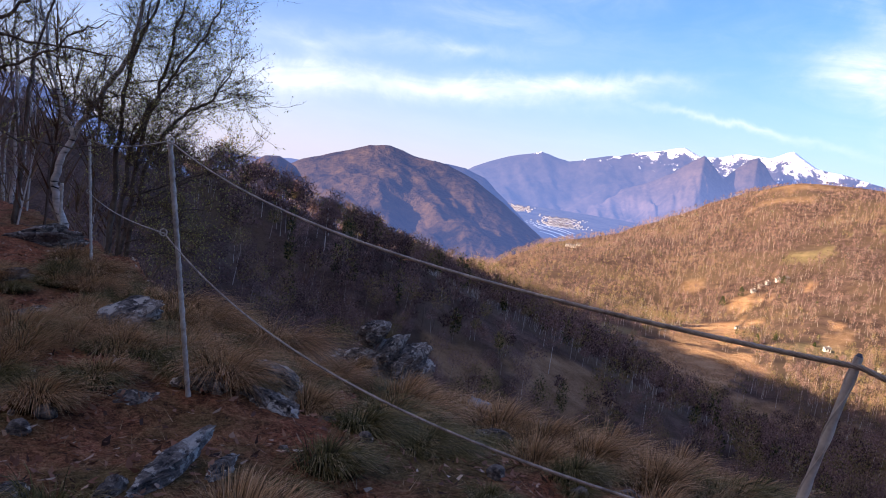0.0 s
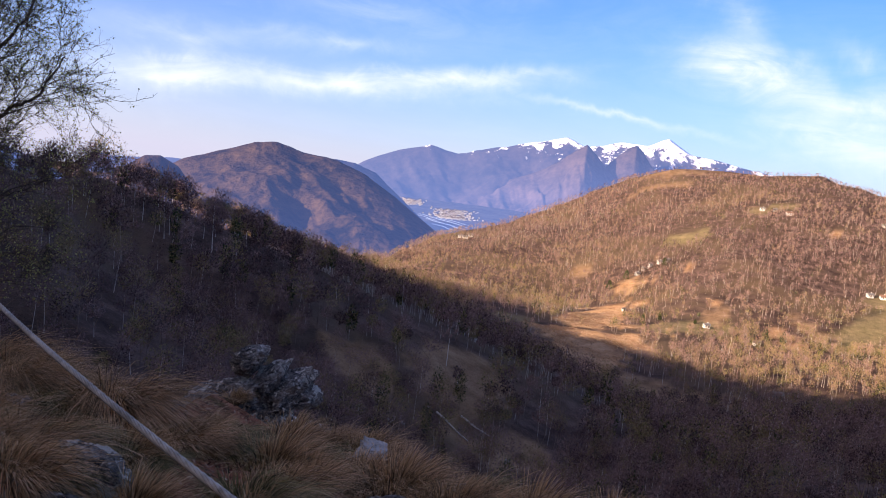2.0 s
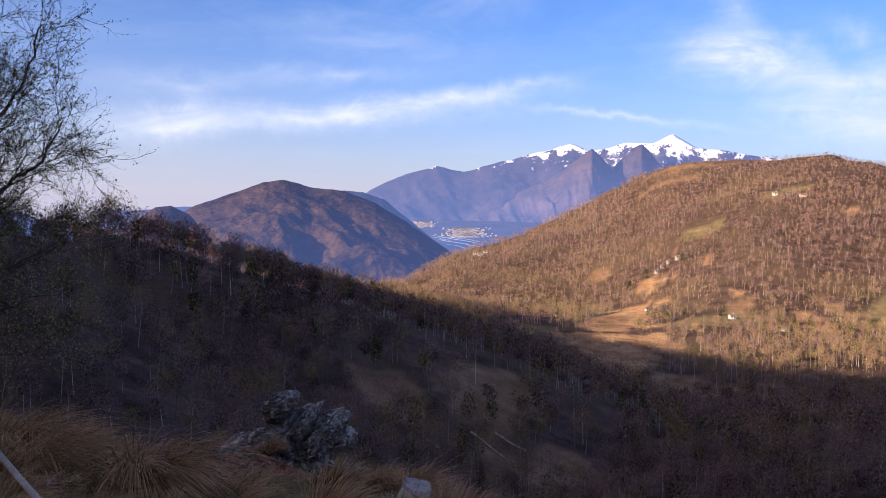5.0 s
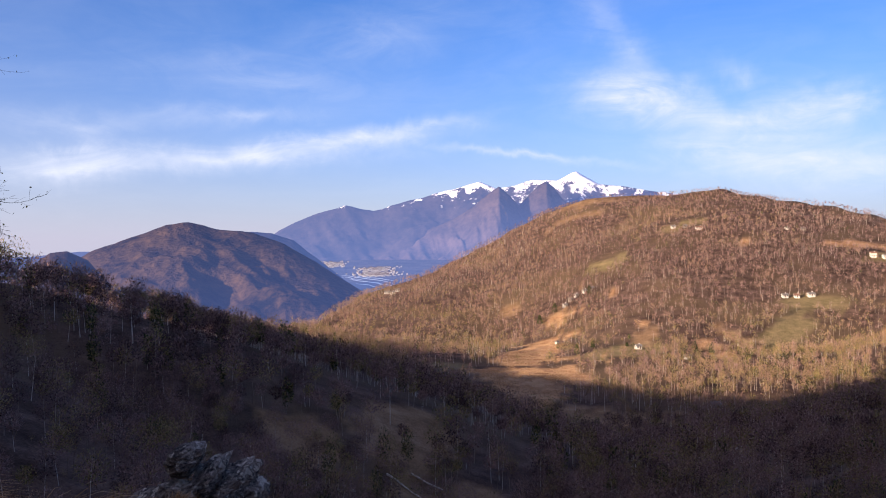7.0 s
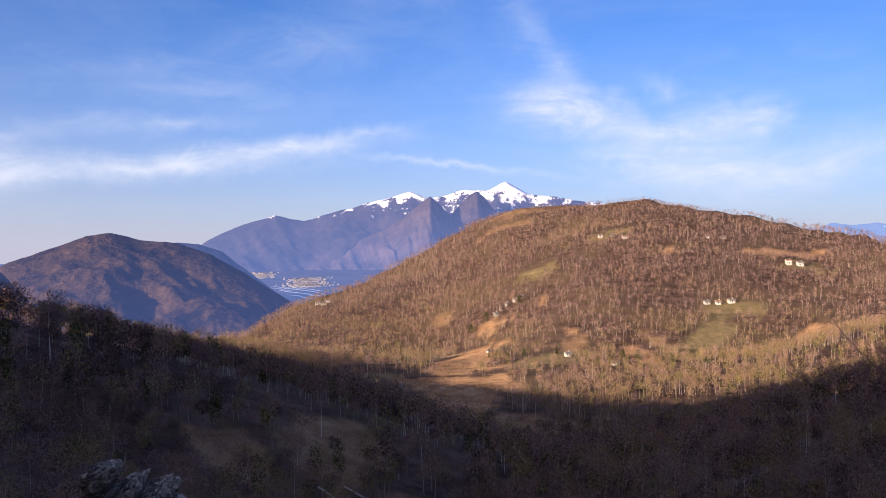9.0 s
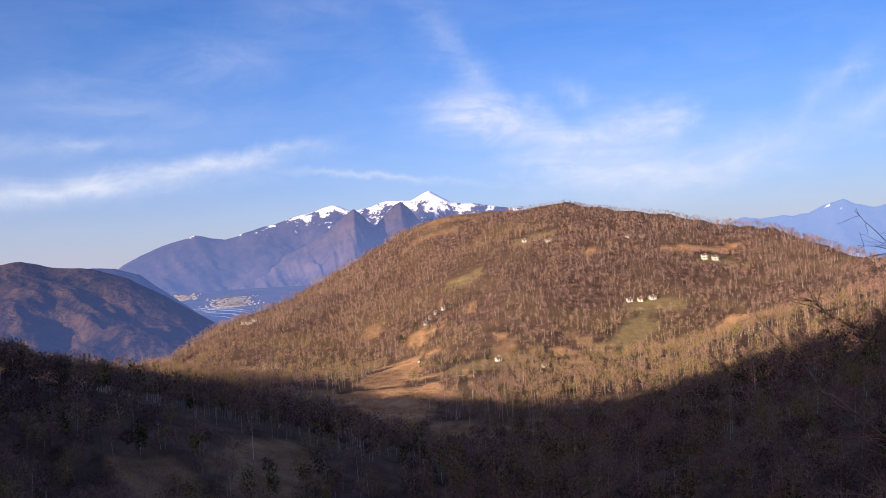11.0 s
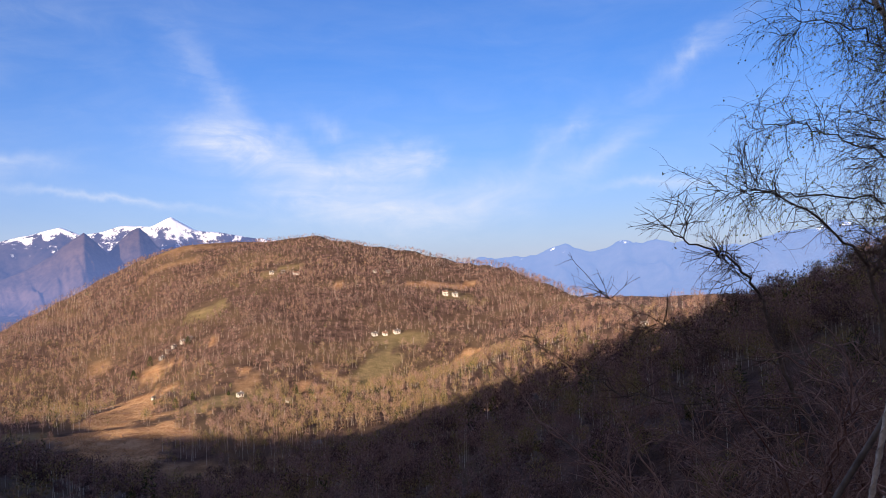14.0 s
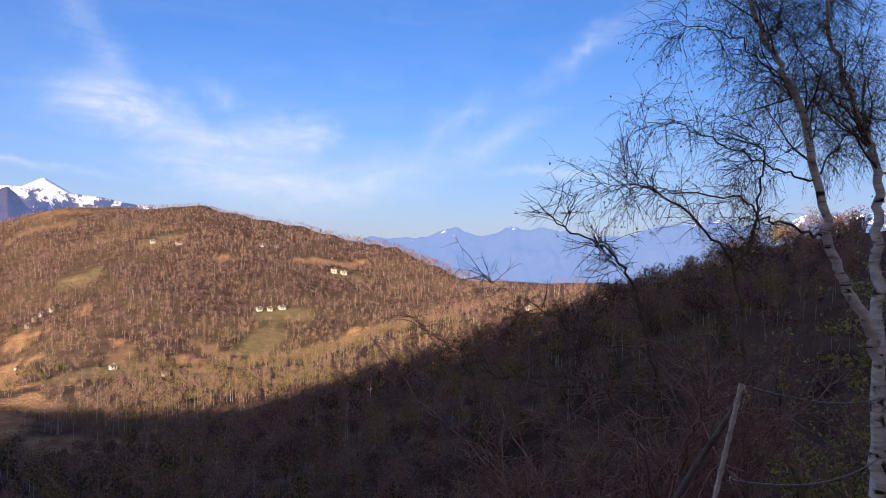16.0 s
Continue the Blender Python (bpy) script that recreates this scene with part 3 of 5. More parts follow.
# hazy valley floor with its river, between the far slopes; haze is their own glow
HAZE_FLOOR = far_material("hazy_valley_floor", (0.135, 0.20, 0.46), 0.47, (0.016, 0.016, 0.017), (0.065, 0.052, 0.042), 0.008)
ring = np.linspace(1750, 4300, 30)
fan = np.linspace(-14, 1, 30)
rr, aa = np.meshgrid(ring, np.radians(fan), indexing="ij")
vx, vy = (rr * np.sin(aa)).ravel(), (rr * np.cos(aa)).ravel()
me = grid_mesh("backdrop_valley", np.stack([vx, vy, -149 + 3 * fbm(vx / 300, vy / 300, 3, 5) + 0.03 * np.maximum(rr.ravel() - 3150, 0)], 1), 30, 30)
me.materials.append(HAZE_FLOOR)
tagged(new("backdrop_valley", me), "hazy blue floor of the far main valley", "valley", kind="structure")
WATER = far_material("hazed_pale_river", (0.20, 0.28, 0.50), 0.55, (0.30, 0.33, 0.36), (0.62, 0.64, 0.66), 0.02, None, 0.1)
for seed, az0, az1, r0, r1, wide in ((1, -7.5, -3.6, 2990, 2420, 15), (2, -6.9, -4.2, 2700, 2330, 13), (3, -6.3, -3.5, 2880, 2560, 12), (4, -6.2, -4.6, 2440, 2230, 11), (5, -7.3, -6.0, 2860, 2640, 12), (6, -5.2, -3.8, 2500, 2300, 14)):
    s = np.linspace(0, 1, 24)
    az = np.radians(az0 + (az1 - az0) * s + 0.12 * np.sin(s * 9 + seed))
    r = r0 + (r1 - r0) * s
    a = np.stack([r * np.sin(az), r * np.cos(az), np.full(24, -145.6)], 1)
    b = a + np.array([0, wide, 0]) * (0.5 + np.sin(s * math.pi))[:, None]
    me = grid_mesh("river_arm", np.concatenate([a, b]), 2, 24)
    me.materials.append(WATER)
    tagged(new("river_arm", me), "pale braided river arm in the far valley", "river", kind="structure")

# ------------------------------------------------------------------ woods of bare spring trees
def scatter(n, az0, az1, r0, r1, keep, seed):
    """Points of the plan in a sector, thinned by keep(x, y)."""
    g = np.random.default_rng(seed)
    r = np.sqrt(g.uniform(r0 * r0, r1 * r1, n))
    a = np.radians(g.uniform(az0, az1, n))
    x, y = r * np.sin(a), r * np.cos(a)
    m = keep(x, y, g)
    return x[m], y[m], g


def open_ground(x, y, g):
    mead, bare = weights(x, y)
    thin = np.clip(0.75 + 1.6 * fbm(x / 60, y / 60, 3, 77), 0.25, 1)
    return (np.maximum(mead, bare) + g.uniform(-0.3, 0.12, len(x)) < 0.22) & (g.uniform(0, 1, len(x)) < thin)


def wood_mesh(name, x, y, g, tall, boughs, sprays, spray_size, label, slim=0.2, vary=0.55, round_=0.19, dull=2.2, shift=0.0):
    """Trees joined into one mesh: a tapered leaning trunk, thin boughs and a crown of small sprays."""
    n = len(x)
    base = np.stack([x, y, height(x, y) - 0.3], 1)
    h = tall * g.uniform(0.55, 1.25, n) * (0.8 + 0.5 * (fbm(x / 50, y / 50, 2, 55) + 0.5))
    h = h * (1 - 0.55 * np.clip((base[:, 2] - 5) / 45, 0, 1) * (y > 700))
    lean = np.stack([g.normal(0, 0.06, n), g.normal(0, 0.06, n), np.ones(n)], 1)
    kind = np.clip(g.uniform(0, 1, n) * vary * 0.8 + 0.7 * (fbm(x / 90, y / 90, 3, 91)) + 0.12 + shift, 0, 1)
    # near woods: darker tint to the left, shade put into the colour
    kind = np.clip(kind + (np.where(x < -25, 0.32, 0.14) * np.clip((x + 25) / 50, -1, 1) + 0.04) * (np.hypot(x, y) < 440), 0, 1)
    ever = g.uniform(0, 1, n) < np.where((np.hypot(x, y) < 640) & (x < 60), 0.05, 0.022)
    kind = np.where(ever, 1.0, np.minimum(kind, 0.93))
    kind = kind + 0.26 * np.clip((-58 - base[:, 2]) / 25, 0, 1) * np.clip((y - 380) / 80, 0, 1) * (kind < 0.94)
    # shade zone: several tree sorts, their tints darkened to stand for shade
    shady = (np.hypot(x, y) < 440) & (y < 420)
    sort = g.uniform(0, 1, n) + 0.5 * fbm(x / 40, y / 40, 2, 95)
    shade_mix = np.where(sort < 0.24, 0.06 + 0.1 * g.uniform(0, 1, n), np.where(sort > 0.78, 0.84 + 0.09 * g.uniform(0, 1, n), np.clip(kind * 0.45 + 0.2, 0.2, 0.46)))
    kind = np.minimum(np.where(shady, shade_mix, kind), np.where(ever, 1.0, 0.93))
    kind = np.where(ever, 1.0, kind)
    pale = np.clip(g.uniform(0, 1, n) ** dull + 0.8 * fbm(x / 70, y / 70, 2, 93), 0, 1)
    V, F, T, M = [], [], [], []
    count = 0

    def add(v, f, tint, mat):
        nonlocal count
        V.append(v.reshape(-1, 3))
        F.append(f.reshape(-1, 3) + count)
        T.append(tint)
        M.append(np.full(f.reshape(-1, 3).shape[0], mat, np.int32))
        count += v.reshape(-1, 3).shape[0]
    # trunks
    w = (0.035 + 0.007 * h)[:, None] * spray_size ** 0.35
    ring = [np.stack([np.cos(a) * w[:, 0], np.sin(a) * w[:, 0], np.zeros(n)], 1) for a in (0.3, 2.4, 4.5)]
    v = np.stack([base + r for r in ring] + [base + lean * h[:, None] * 0.95], 1)
    f = np.arange(n)[:, None, None] * 4 + np.array([[0, 1, 3], [1, 2, 3], [2, 0, 3]])[None]
    add(v, f, np.repeat(pale, 4), 0)
    # boughs
    if boughs:
        k = n * boughs
        i = np.repeat(np.arange(n), boughs)
        s = g.uniform(0.28, 0.9, k)
        p = base[i] + lean[i] * (h[i] * s)[:, None]
        a = g.uniform(0, 2 * math.pi, k)
        reach = h[i] * (0.36 - 0.26 * np.abs(s - 0.45)) * g.uniform(0.6, 1.1, k)
        tip = p + np.stack([np.cos(a) * reach * 0.62, np.sin(a) * reach * 0.62, reach * g.uniform(0.5, 1.1, k)], 1)
        bw = (0.035 + 0.006 * h[i])[:, None] * spray_size ** 0.5
        side = np.stack([-np.sin(a), np.cos(a), np.zeros(k)], 1) * bw
        up = np.array([0, 0, 1.0]) * bw
        v = np.stack([p - side, p + side + up, tip], 1)
        add(v, np.arange(3 * k).reshape(-1, 3), np.repeat(np.clip(kind[i] * 0.7 + pale[i] * 0.4, 0, 1), 3), 1)
    # crown
    k = n * sprays
    i = np.repeat(np.arange(n), sprays)
    u = g.normal(0, 1, (k, 3))
    u /= np.linalg.norm(u, axis=1)[:, None]
    u *= (g.uniform(0.12, 1, k) ** 0.42)[:, None]
    u[:, 2] = np.where(u[:, 2] < 0, u[:, 2] * 0.75, u[:, 2])
    crown = np.where(ever[i], 0.15, round_) * h[i]
    c = base[i] + lean[i] * (h[i] * np.where(ever[i], 0.55, 0.70))[:, None] + u * np.stack([crown, crown, h[i] * np.where(ever[i], 0.42, 0.29)], 1)
    heart = 1.5 - 0.75 * np.linalg.norm(u, axis=1)
    size = spray_size * heart * g.uniform(0.5, 1.3, k) * np.where(ever[i], 1.5, 1)
    d1 = g.normal(0, 0.55, (k, 3)) + u * 0.9 + np.array([0, 0, 0.45])
    d1 *= (size * 1.5 / np.linalg.norm(d1, axis=1))[:, None]
    d2 = np.cross(d1, u + np.array([0, 0, 0.35]) + g.normal(0, 0.38, (k, 3)))
    d2 *= (size * slim / (np.linalg.norm(d2, axis=1) + 1e-9))[:, None]
    v = np.stack([c - d2, c + d2, c + d1], 1)
    tint = np.clip(kind[i] + g.normal(0, 0.07, k), 0, 1)
    add(v, np.arange(3 * k).reshape(-1, 3), np.repeat(tint, 3), 2)
    V, F, T, M = np.concatenate(V), np.concatenate(F), np.concatenate(T), np.concatenate(M)
    me = bpy.data.meshes.new(name)
    me.vertices.add(len(V))
    me.vertices.foreach_set("co", V.astype(np.float32).ravel())
    me.loops.add(F.size)
    me.loops.foreach_set("vertex_index", F.astype(np.int32).ravel())
    me.polygons.add(len(F))
    me.polygons.foreach_set("loop_start", np.arange(len(F), dtype=np.int32) * 3)
    me.polygons.foreach_set("material_index", M)
    me.update(calc_edges=True)
    point_attr(me, "tint", T)
    for mat in (FAR_TRUNK, FAR_TWIG, FAR_LEAF):
        me.materials.append(mat)
    return tagged(new(name, me), label, "forest", kind="stuff")


def all_ground(x, y, g):
    return g.uniform(0, 1, len(x)) < np.clip(0.6 + 2.0 * fbm(x / 25, y / 25, 3, 78), 0.1, 1) * (1 - 0.8 * np.maximum(*weights(x, y)))


x, y, g = scatter(36000, -14, 49, 640, 1330, open_ground, 1)
wood_mesh("hill_forest", x, y, g, 8.6, 2, 24, 0.74, "bare spring forest of birch and chestnut on a sunlit hill", 0.24, 0.75, 0.18, 1.0)
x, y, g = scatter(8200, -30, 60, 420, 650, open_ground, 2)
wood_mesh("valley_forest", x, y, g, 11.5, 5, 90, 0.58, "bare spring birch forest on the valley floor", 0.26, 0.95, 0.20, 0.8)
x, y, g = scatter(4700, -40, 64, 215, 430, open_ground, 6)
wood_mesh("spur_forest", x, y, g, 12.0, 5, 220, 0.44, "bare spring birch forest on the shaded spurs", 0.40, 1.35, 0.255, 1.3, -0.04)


def below_ledge(x, y, g):
    """The steep slope on both sides of the open view."""
    az, r = np.degrees(np.arctan2(x, y)), np.hypot(x, y)
    return open_ground(x, y, g) & ~((az < -22) & (r < 95)) & ((r > 105) | (az > 36) | (az < -16))


x, y, g = scatter(2700, -46, 72, 34, 222, below_ledge, 3)
wood_mesh("slope_forest", x, y, g, 9.5, 10, 420, 0.24, "leafless young birch wood on the steep slope below the ledge", 0.40, 1.35, 0.26, 1.4, -0.06)
x, y, g = scatter(2600, -46, 72, 30, 150, all_ground, 4)
wood_mesh("slope_brush", x, y, g, 2.0, 12, 80, 0.11, "low brown brushwood covering the steep slope", 0.2, 0.9, 0.3, 2.2, 0.0)
x, y, g = scatter(760, -52, -24, 10, 36, all_ground, 5)
wood_mesh("thicket_brush", x, y, g, 2.5, 30, 130, 0.06, "tangled brown brushwood under the ledge trees", 0.10)

# ------------------------------------------------------------------ builders of the near things
def mesh_from(name, V, F, mats, M=None, tint=None, smooth=False):
    me = bpy.data.meshes.new(name)
    V, F = np.asarray(V, np.float32), np.asarray(F, np.int32)
    k = F.shape[1]
    me.vertices.add(len(V))
    me.vertices.foreach_set("co", V.ravel())
    me.loops.add(F.size)
    me.loops.foreach_set("vertex_index", F.ravel())
    me.polygons.add(len(F))
    me.polygons.foreach_set("loop_start", np.arange(len(F), dtype=np.int32) * k)
    if M is not None:
        me.polygons.foreach_set("material_index", np.asarray(M, np.int32))
    if smooth:
        me.polygons.foreach_set("use_smooth", np.ones(len(F), bool))
    me.update(calc_edges=True)
    if tint is not None:
        point_attr(me, "tint", tint)
    for m in mats:
        me.materials.append(m)
    return me


def empty(name, at, label, category, group=""):
    ob = new(name)
    ob.location = at
    ob.empty_display_size = 0.2
    return tagged(ob, label, category, group)


def part_mesh(name, me, parent, label=""):
    """A mesh in world places as a part of a thing."""
    ob = new(name, me)
    ob.parent = parent
    top = parent
    off = Vector((0, 0, 0))
    while top is not None:
        off = off + top.location
        top = top.parent
    ob.location = -off
    return tagged(ob, label) if label else ob


class Tubes:
    """Collects tapered tubes into one mesh."""

    def __init__(self):
        self.V, self.F, self.n = [], [], 0

    def add(self, pts, radii, sides=5):
        pts = np.asarray(pts, float)
        m = len(pts)
        tang = np.gradient(pts, axis=0)
        tang /= np.linalg.norm(tang, axis=1)[:, None] + 1e-9
        ref = np.array([0.31, 0.17, 0.93]) if abs(tang[0, 2]) < 0.9 else np.array([1.0, 0.1, 0.0])
        a = np.cross(tang, ref)
        a /= np.linalg.norm(a, axis=1)[:, None] + 1e-9
        b = np.cross(tang, a)
        ang = np.arange(sides) * 2 * math.pi / sides
        ring = a[:, None, :] * np.cos(ang)[None, :, None] + b[:, None, :] * np.sin(ang)[None, :, None]
        self.V.append((pts[:, None, :] + ring * np.asarray(radii, float)[:, None, None]).reshape(-1, 3))
        i = np.arange(m - 1)[:, None] * sides
        j = np.arange(sides)[None, :]
        k = (j + 1) % sides
        self.F.append(np.stack([i + j, i + k, i + sides + k, i + sides + j], -1).reshape(-1, 4) + self.n)
        self.n += m * sides

    def mesh(self, name, mat):
        return mesh_from(name, np.concatenate(self.V), np.concatenate(self.F), [mat], smooth=True)


def curve_pts(ctrl, n):
    """A smooth line through the control points."""
    c = np.asarray(ctrl, float)
    t = np.linspace(0, len(c) - 1, n)
    i = np.clip(t.astype(int), 0, len(c) - 2)
    f = (t - i)[:, None]
    p0, p1, p2, p3 = c[np.maximum(i - 1, 0)], c[i], c[i + 1], c[np.minimum(i + 2, len(c) - 1)]
    return 0.5 * (2 * p1 + (p2 - p0) * f + (2 * p0 - 5 * p1 + 4 * p2 - p3) * f ** 2 + (3 * p1 - p0 - 3 * p2 + p3) * f ** 3)


def shoot(g, start, way, length, steps, wander, pull):
    """A wandering branch line; pull bends it up (+) or down (-)."""
    p, d = np.array(start, float), np.array(way, float)
    d /= np.linalg.norm(d)
    out = [p.copy()]
    for _ in range(steps):
        d = d + g.normal(0, wander, 3) + np.array([0, 0, pull])
        d /= np.linalg.norm(d)
        p = p + d * length / steps
        out.append(p.copy())
    return np.array(out)


def near_tree(name, label, stems, seed, bark, limbs=(), limb_n=14, limb_len=1.2, twig_n=8, twig_len=0.55, fine_n=5, fine_len=0.25,
              droop=-0.02, leaves=0.0, leaf_size=0.025, start=0.35, toward=(0, 0, 0), twig_mat=None, group="", thin=1.0, side_len=None):
    """A tree from its stem lines: trunk, limbs, twigs and leaves are parts."""
    g = np.random.default_rng(seed)
    base = stems[0][0][0]
    thing = empty(name, base, label, "tree", group)
    trunk, limb, twig = Tubes(), Tubes(), Tubes()
    parents = []
    for ctrl, r0, r1 in stems:
        pts = curve_pts(ctrl, 6 * len(ctrl))
        pts[1:-1] += g.normal(0, 0.012, (len(pts) - 2, 3))
        if len(stems) > 4:
            trunk = Tubes()
        trunk.add(pts, np.linspace(r0, r1, len(pts)), 8)
        if len(stems) > 4:
            part_mesh("stem", trunk.mesh("stem", bark), thing)
        parents.append((pts, r0, r1, start))
    for ctrl, r0, r1 in limbs:
        pts = curve_pts(ctrl, 5 * len(ctrl))
        pts[1:-1] += g.normal(0, 0.015, (len(pts) - 2, 3))
        limb.add(pts, np.linspace(r0, r1, len(pts)), 6)
        parents.append((pts, r0, r1, 0.15))
    second = [(p, r0, r1, 0.1) for p, r0, r1, s in parents[len(stems):]]
    for pts, r0, r1, s0 in parents:
        many = limb_n if s0 == start else max(3, limb_n // 3)
        for _ in range(many):
            s = g.uniform(s0, 0.98)
            i = min(int(s * (len(pts) - 1)), len(pts) - 2)
            along = pts[i + 1] - pts[i]
            along /= np.linalg.norm(along) + 1e-9
            way = along * g.uniform(0.3, 0.9) + g.normal(0, 0.65, 3) + np.array(toward) + np.array([0, 0, 0.15])
            rr0 = max((r0 + (r1 - r0) * s) * g.uniform(0.18, 0.36), 0.0045 * thin)
            reach = limb_len if s0 == start or side_len is None else side_len
            line = shoot(g, pts[i], way, reach * g.uniform(0.45, 1.15) * (1.15 - 0.5 * s), 9, 0.14, 0.03)
            limb.add(line, np.linspace(rr0, 0.0035 * thin, len(line)), 5)
            second.append((line, rr0, 0.0035 * thin, 0.12))
    tips = []
    for pts, r0, r1, s0 in second:
        size = np.linalg.norm(pts[-1] - pts[0])
        for _ in range(max(3, int(twig_n * min(size / limb_len * 1.4, 2.2)))):
            s = g.uniform(s0, 1.0)
            i = min(int(s * (len(pts) - 1)), len(pts) - 2)
            along = pts[i + 1] - pts[i]
            along /= np.linalg.norm(along) + 1e-9
            way = along * 0.8 + g.normal(0, 0.6, 3) + np.array(toward) * 0.4
            line = shoot(g, pts[i], way, twig_len * g.uniform(0.4, 1.2), 6, 0.16, droop)
            twig.add(line, np.linspace(0.0042, 0.0018, len(line)) * thin, 4)
            tips.append(line)
    for line in list(tips):
        for _ in range(fine_n):
            i = g.integers(1, len(line) - 1)
            along = line[i + 1] - line[i]
            along /= np.linalg.norm(along) + 1e-9
            sub = shoot(g, line[i], along * 0.8 + g.normal(0, 0.55, 3), fine_len * g.uniform(0.4, 1.2), 4, 0.18, droop * 2)
            twig.add(sub, np.linspace(0.0024, 0.0011, len(sub)) * thin, 3)
            tips.append(sub)
    if len(stems) <= 4:
        part_mesh("trunk", trunk.mesh("trunk", bark), thing)
    tagged(part_mesh("branchwork", limb.mesh("branchwork", twig_mat or BARK_DARK), thing), kind="stuff")
    tagged(part_mesh("twig_spray", twig.mesh("twig_spray", twig_mat or TWIG), thing, "fine bare twigs"), kind="stuff")
    if leaves:
        spots = np.concatenate([l[1:] for l in tips])
        k = int(len(spots) * leaves)
        c = spots[g.integers(0, len(spots), k)] + g.normal(0, 0.012, (k, 3))
        d1, d2 = g.normal(0, 1, (k, 3)), g.normal(0, 1, (k, 3))
        d1[:, 2] -= 0.5
        d1 *= (leaf_size * g.uniform(0.5, 1.2, k) / np.linalg.norm(d1, axis=1))[:, None]
        d2 *= (leaf_size * 0.45 / np.linalg.norm(d2, axis=1))[:, None]
        V = np.stack([c, c + d1 * 0.5 + d2, c + d1, c + d1 * 0.5 - d2], 1).reshape(-1, 3)
        tagged(part_mesh("foliage", mesh_from("foliage", V, np.arange(4 * k).reshape(-1, 4), [LEAF], tint=np.repeat(g.uniform(0, 1, k), 4)), thing, "small young spring leaves"), kind="stuff")
    return thing


def on_ground(x, y):
    return float(height(np.array([x]), np.array([y]))[0])


# ------------------------------------------------------------------ trees of the ledge
near_tree("alder", "leafing multi-stemmed alder on the edge of the rocky ledge",
          [([(-5.38, 7.41, -1.75), (-5.44, 7.52, -0.64), (-5.40, 7.45, 0.09), (-5.27, 7.39, 0.75), (-5.05, 7.38, 1.3), (-4.9, 7.3, 2.2)], 0.033, 0.008),
           ([(-5.29, 7.48, -1.75), (-5.24, 7.54, -0.67), (-5.09, 7.42, -0.05), (-4.80, 7.43, 0.59), (-4.52, 7.49, 1.04), (-4.35, 7.5, 1.5)], 0.030, 0.006),
           ([(-5.26, 7.52, -1.75), (-5.09, 7.53, -0.47), (-4.78, 7.56, 0.13), (-4.45, 7.57, 0.36), (-4.25, 7.6, 0.70)], 0.030, 0.006),
           ([(-5.3, 7.5, -1.75), (-5.3, 7.5, -0.4), (-5.0, 7.5, 0.5), (-4.85, 7.5, 1.2), (-4.7, 7.5, 2.0)], 0.028, 0.006)],
          11, BARK_DARK,
          limbs=[([(-5.30, 7.5, -1.15), (-4.90, 7.5, -0.98), (-4.54, 7.5, -0.84), (-4.09, 7.5, -0.73)], 0.010, 0.002),
                 ([(-5.24, 7.5, -1.30), (-4.58, 7.5, -1.07), (-4.13, 7.5, -0.96)], 0.009, 0.002),
                 ([(-5.22, 7.5, -0.95), (-4.64, 7.5, -0.58), (-4.02, 7.5, -0.27)], 0.010, 0.002),
                 ([(-5.18, 7.5, -0.75), (-4.46, 7.5, -0.45), (-3.94, 7.5, -0.16)], 0.010, 0.002),
                 ([(-5.22, 7.5, -1.38), (-4.68, 7.5, -1.32), (-4.36, 7.5, -1.2)], 0.008, 0.002)],
          side_len=0.30, limb_n=24, limb_len=0.95, twig_n=13, twig_len=0.40, fine_n=5, fine_len=0.2, droop=0.02, leaves=0.42, leaf_size=0.021, thin=0.56,
          start=0.18, toward=(0.18, 0.0, 0.03))
near_tree("birch", "white-barked birch bending over the ledge path",
          [([(-5.92, 7.61, -1.85), (-6.11, 7.57, -1.18), (-6.16, 7.47, -0.68), (-6.0, 7.49, -0.22), (-5.67, 7.49, 0.3), (-5.33, 7.45, 0.87), (-5.18, 7.33, 1.6), (-5.0, 7.2, 2.4)], 0.05, 0.014),
           ([(-6.0, 7.49, -0.22), (-6.3, 7.4, 0.5), (-6.4, 7.3, 1.3)], 0.026, 0.010)],
          12, BARK_WHITE, limb_n=16, limb_len=1.3, twig_n=8, fine_n=4, leaves=0.14, leaf_size=0.028, thin=0.75, start=0.4, toward=(0.1, 0, 0), group="ledge trees")
near_tree("leaning_tree", "dark leafing tree with long boughs beside the path",
          [([(-5.20, 5.3, -1.75), (-5.40, 5.4, -0.72), (-5.37, 5.4, 0.11), (-5.45, 5.4, 0.55), (-5.63, 5.4, 1.2)], 0.05, 0.022)],
          17, BARK_DARK,
          limbs=[([(-5.44, 5.4, 0.51), (-5.09, 5.4, 0.53), (-4.45, 5.4, 0.51), (-3.85, 5.4, 0.46)], 0.018, 0.003),
                 ([(-5.37, 5.4, -0.11), (-5.01, 5.4, -0.23), (-4.26, 5.4, -0.25), (-3.95, 5.4, -0.16)], 0.013, 0.003),
                 ([(-5.46, 5.4, 0.58), (-5.10, 5.4, 0.68), (-4.75, 5.4, 0.87), (-4.31, 5.4, 1.06)], 0.022, 0.004),
                 ([(-5.38, 5.4, 0.20), (-4.85, 5.4, 0.35), (-4.41, 5.4, 0.62), (-4.07, 5.4, 0.74)], 0.014, 0.003)],
          limb_n=12, limb_len=0.8, side_len=0.4, twig_n=9, twig_len=0.3, fine_n=3, fine_len=0.15, droop=0.0, leaves=0.25, leaf_size=0.026, start=0.4, thin=0.6, group="ledge trees")
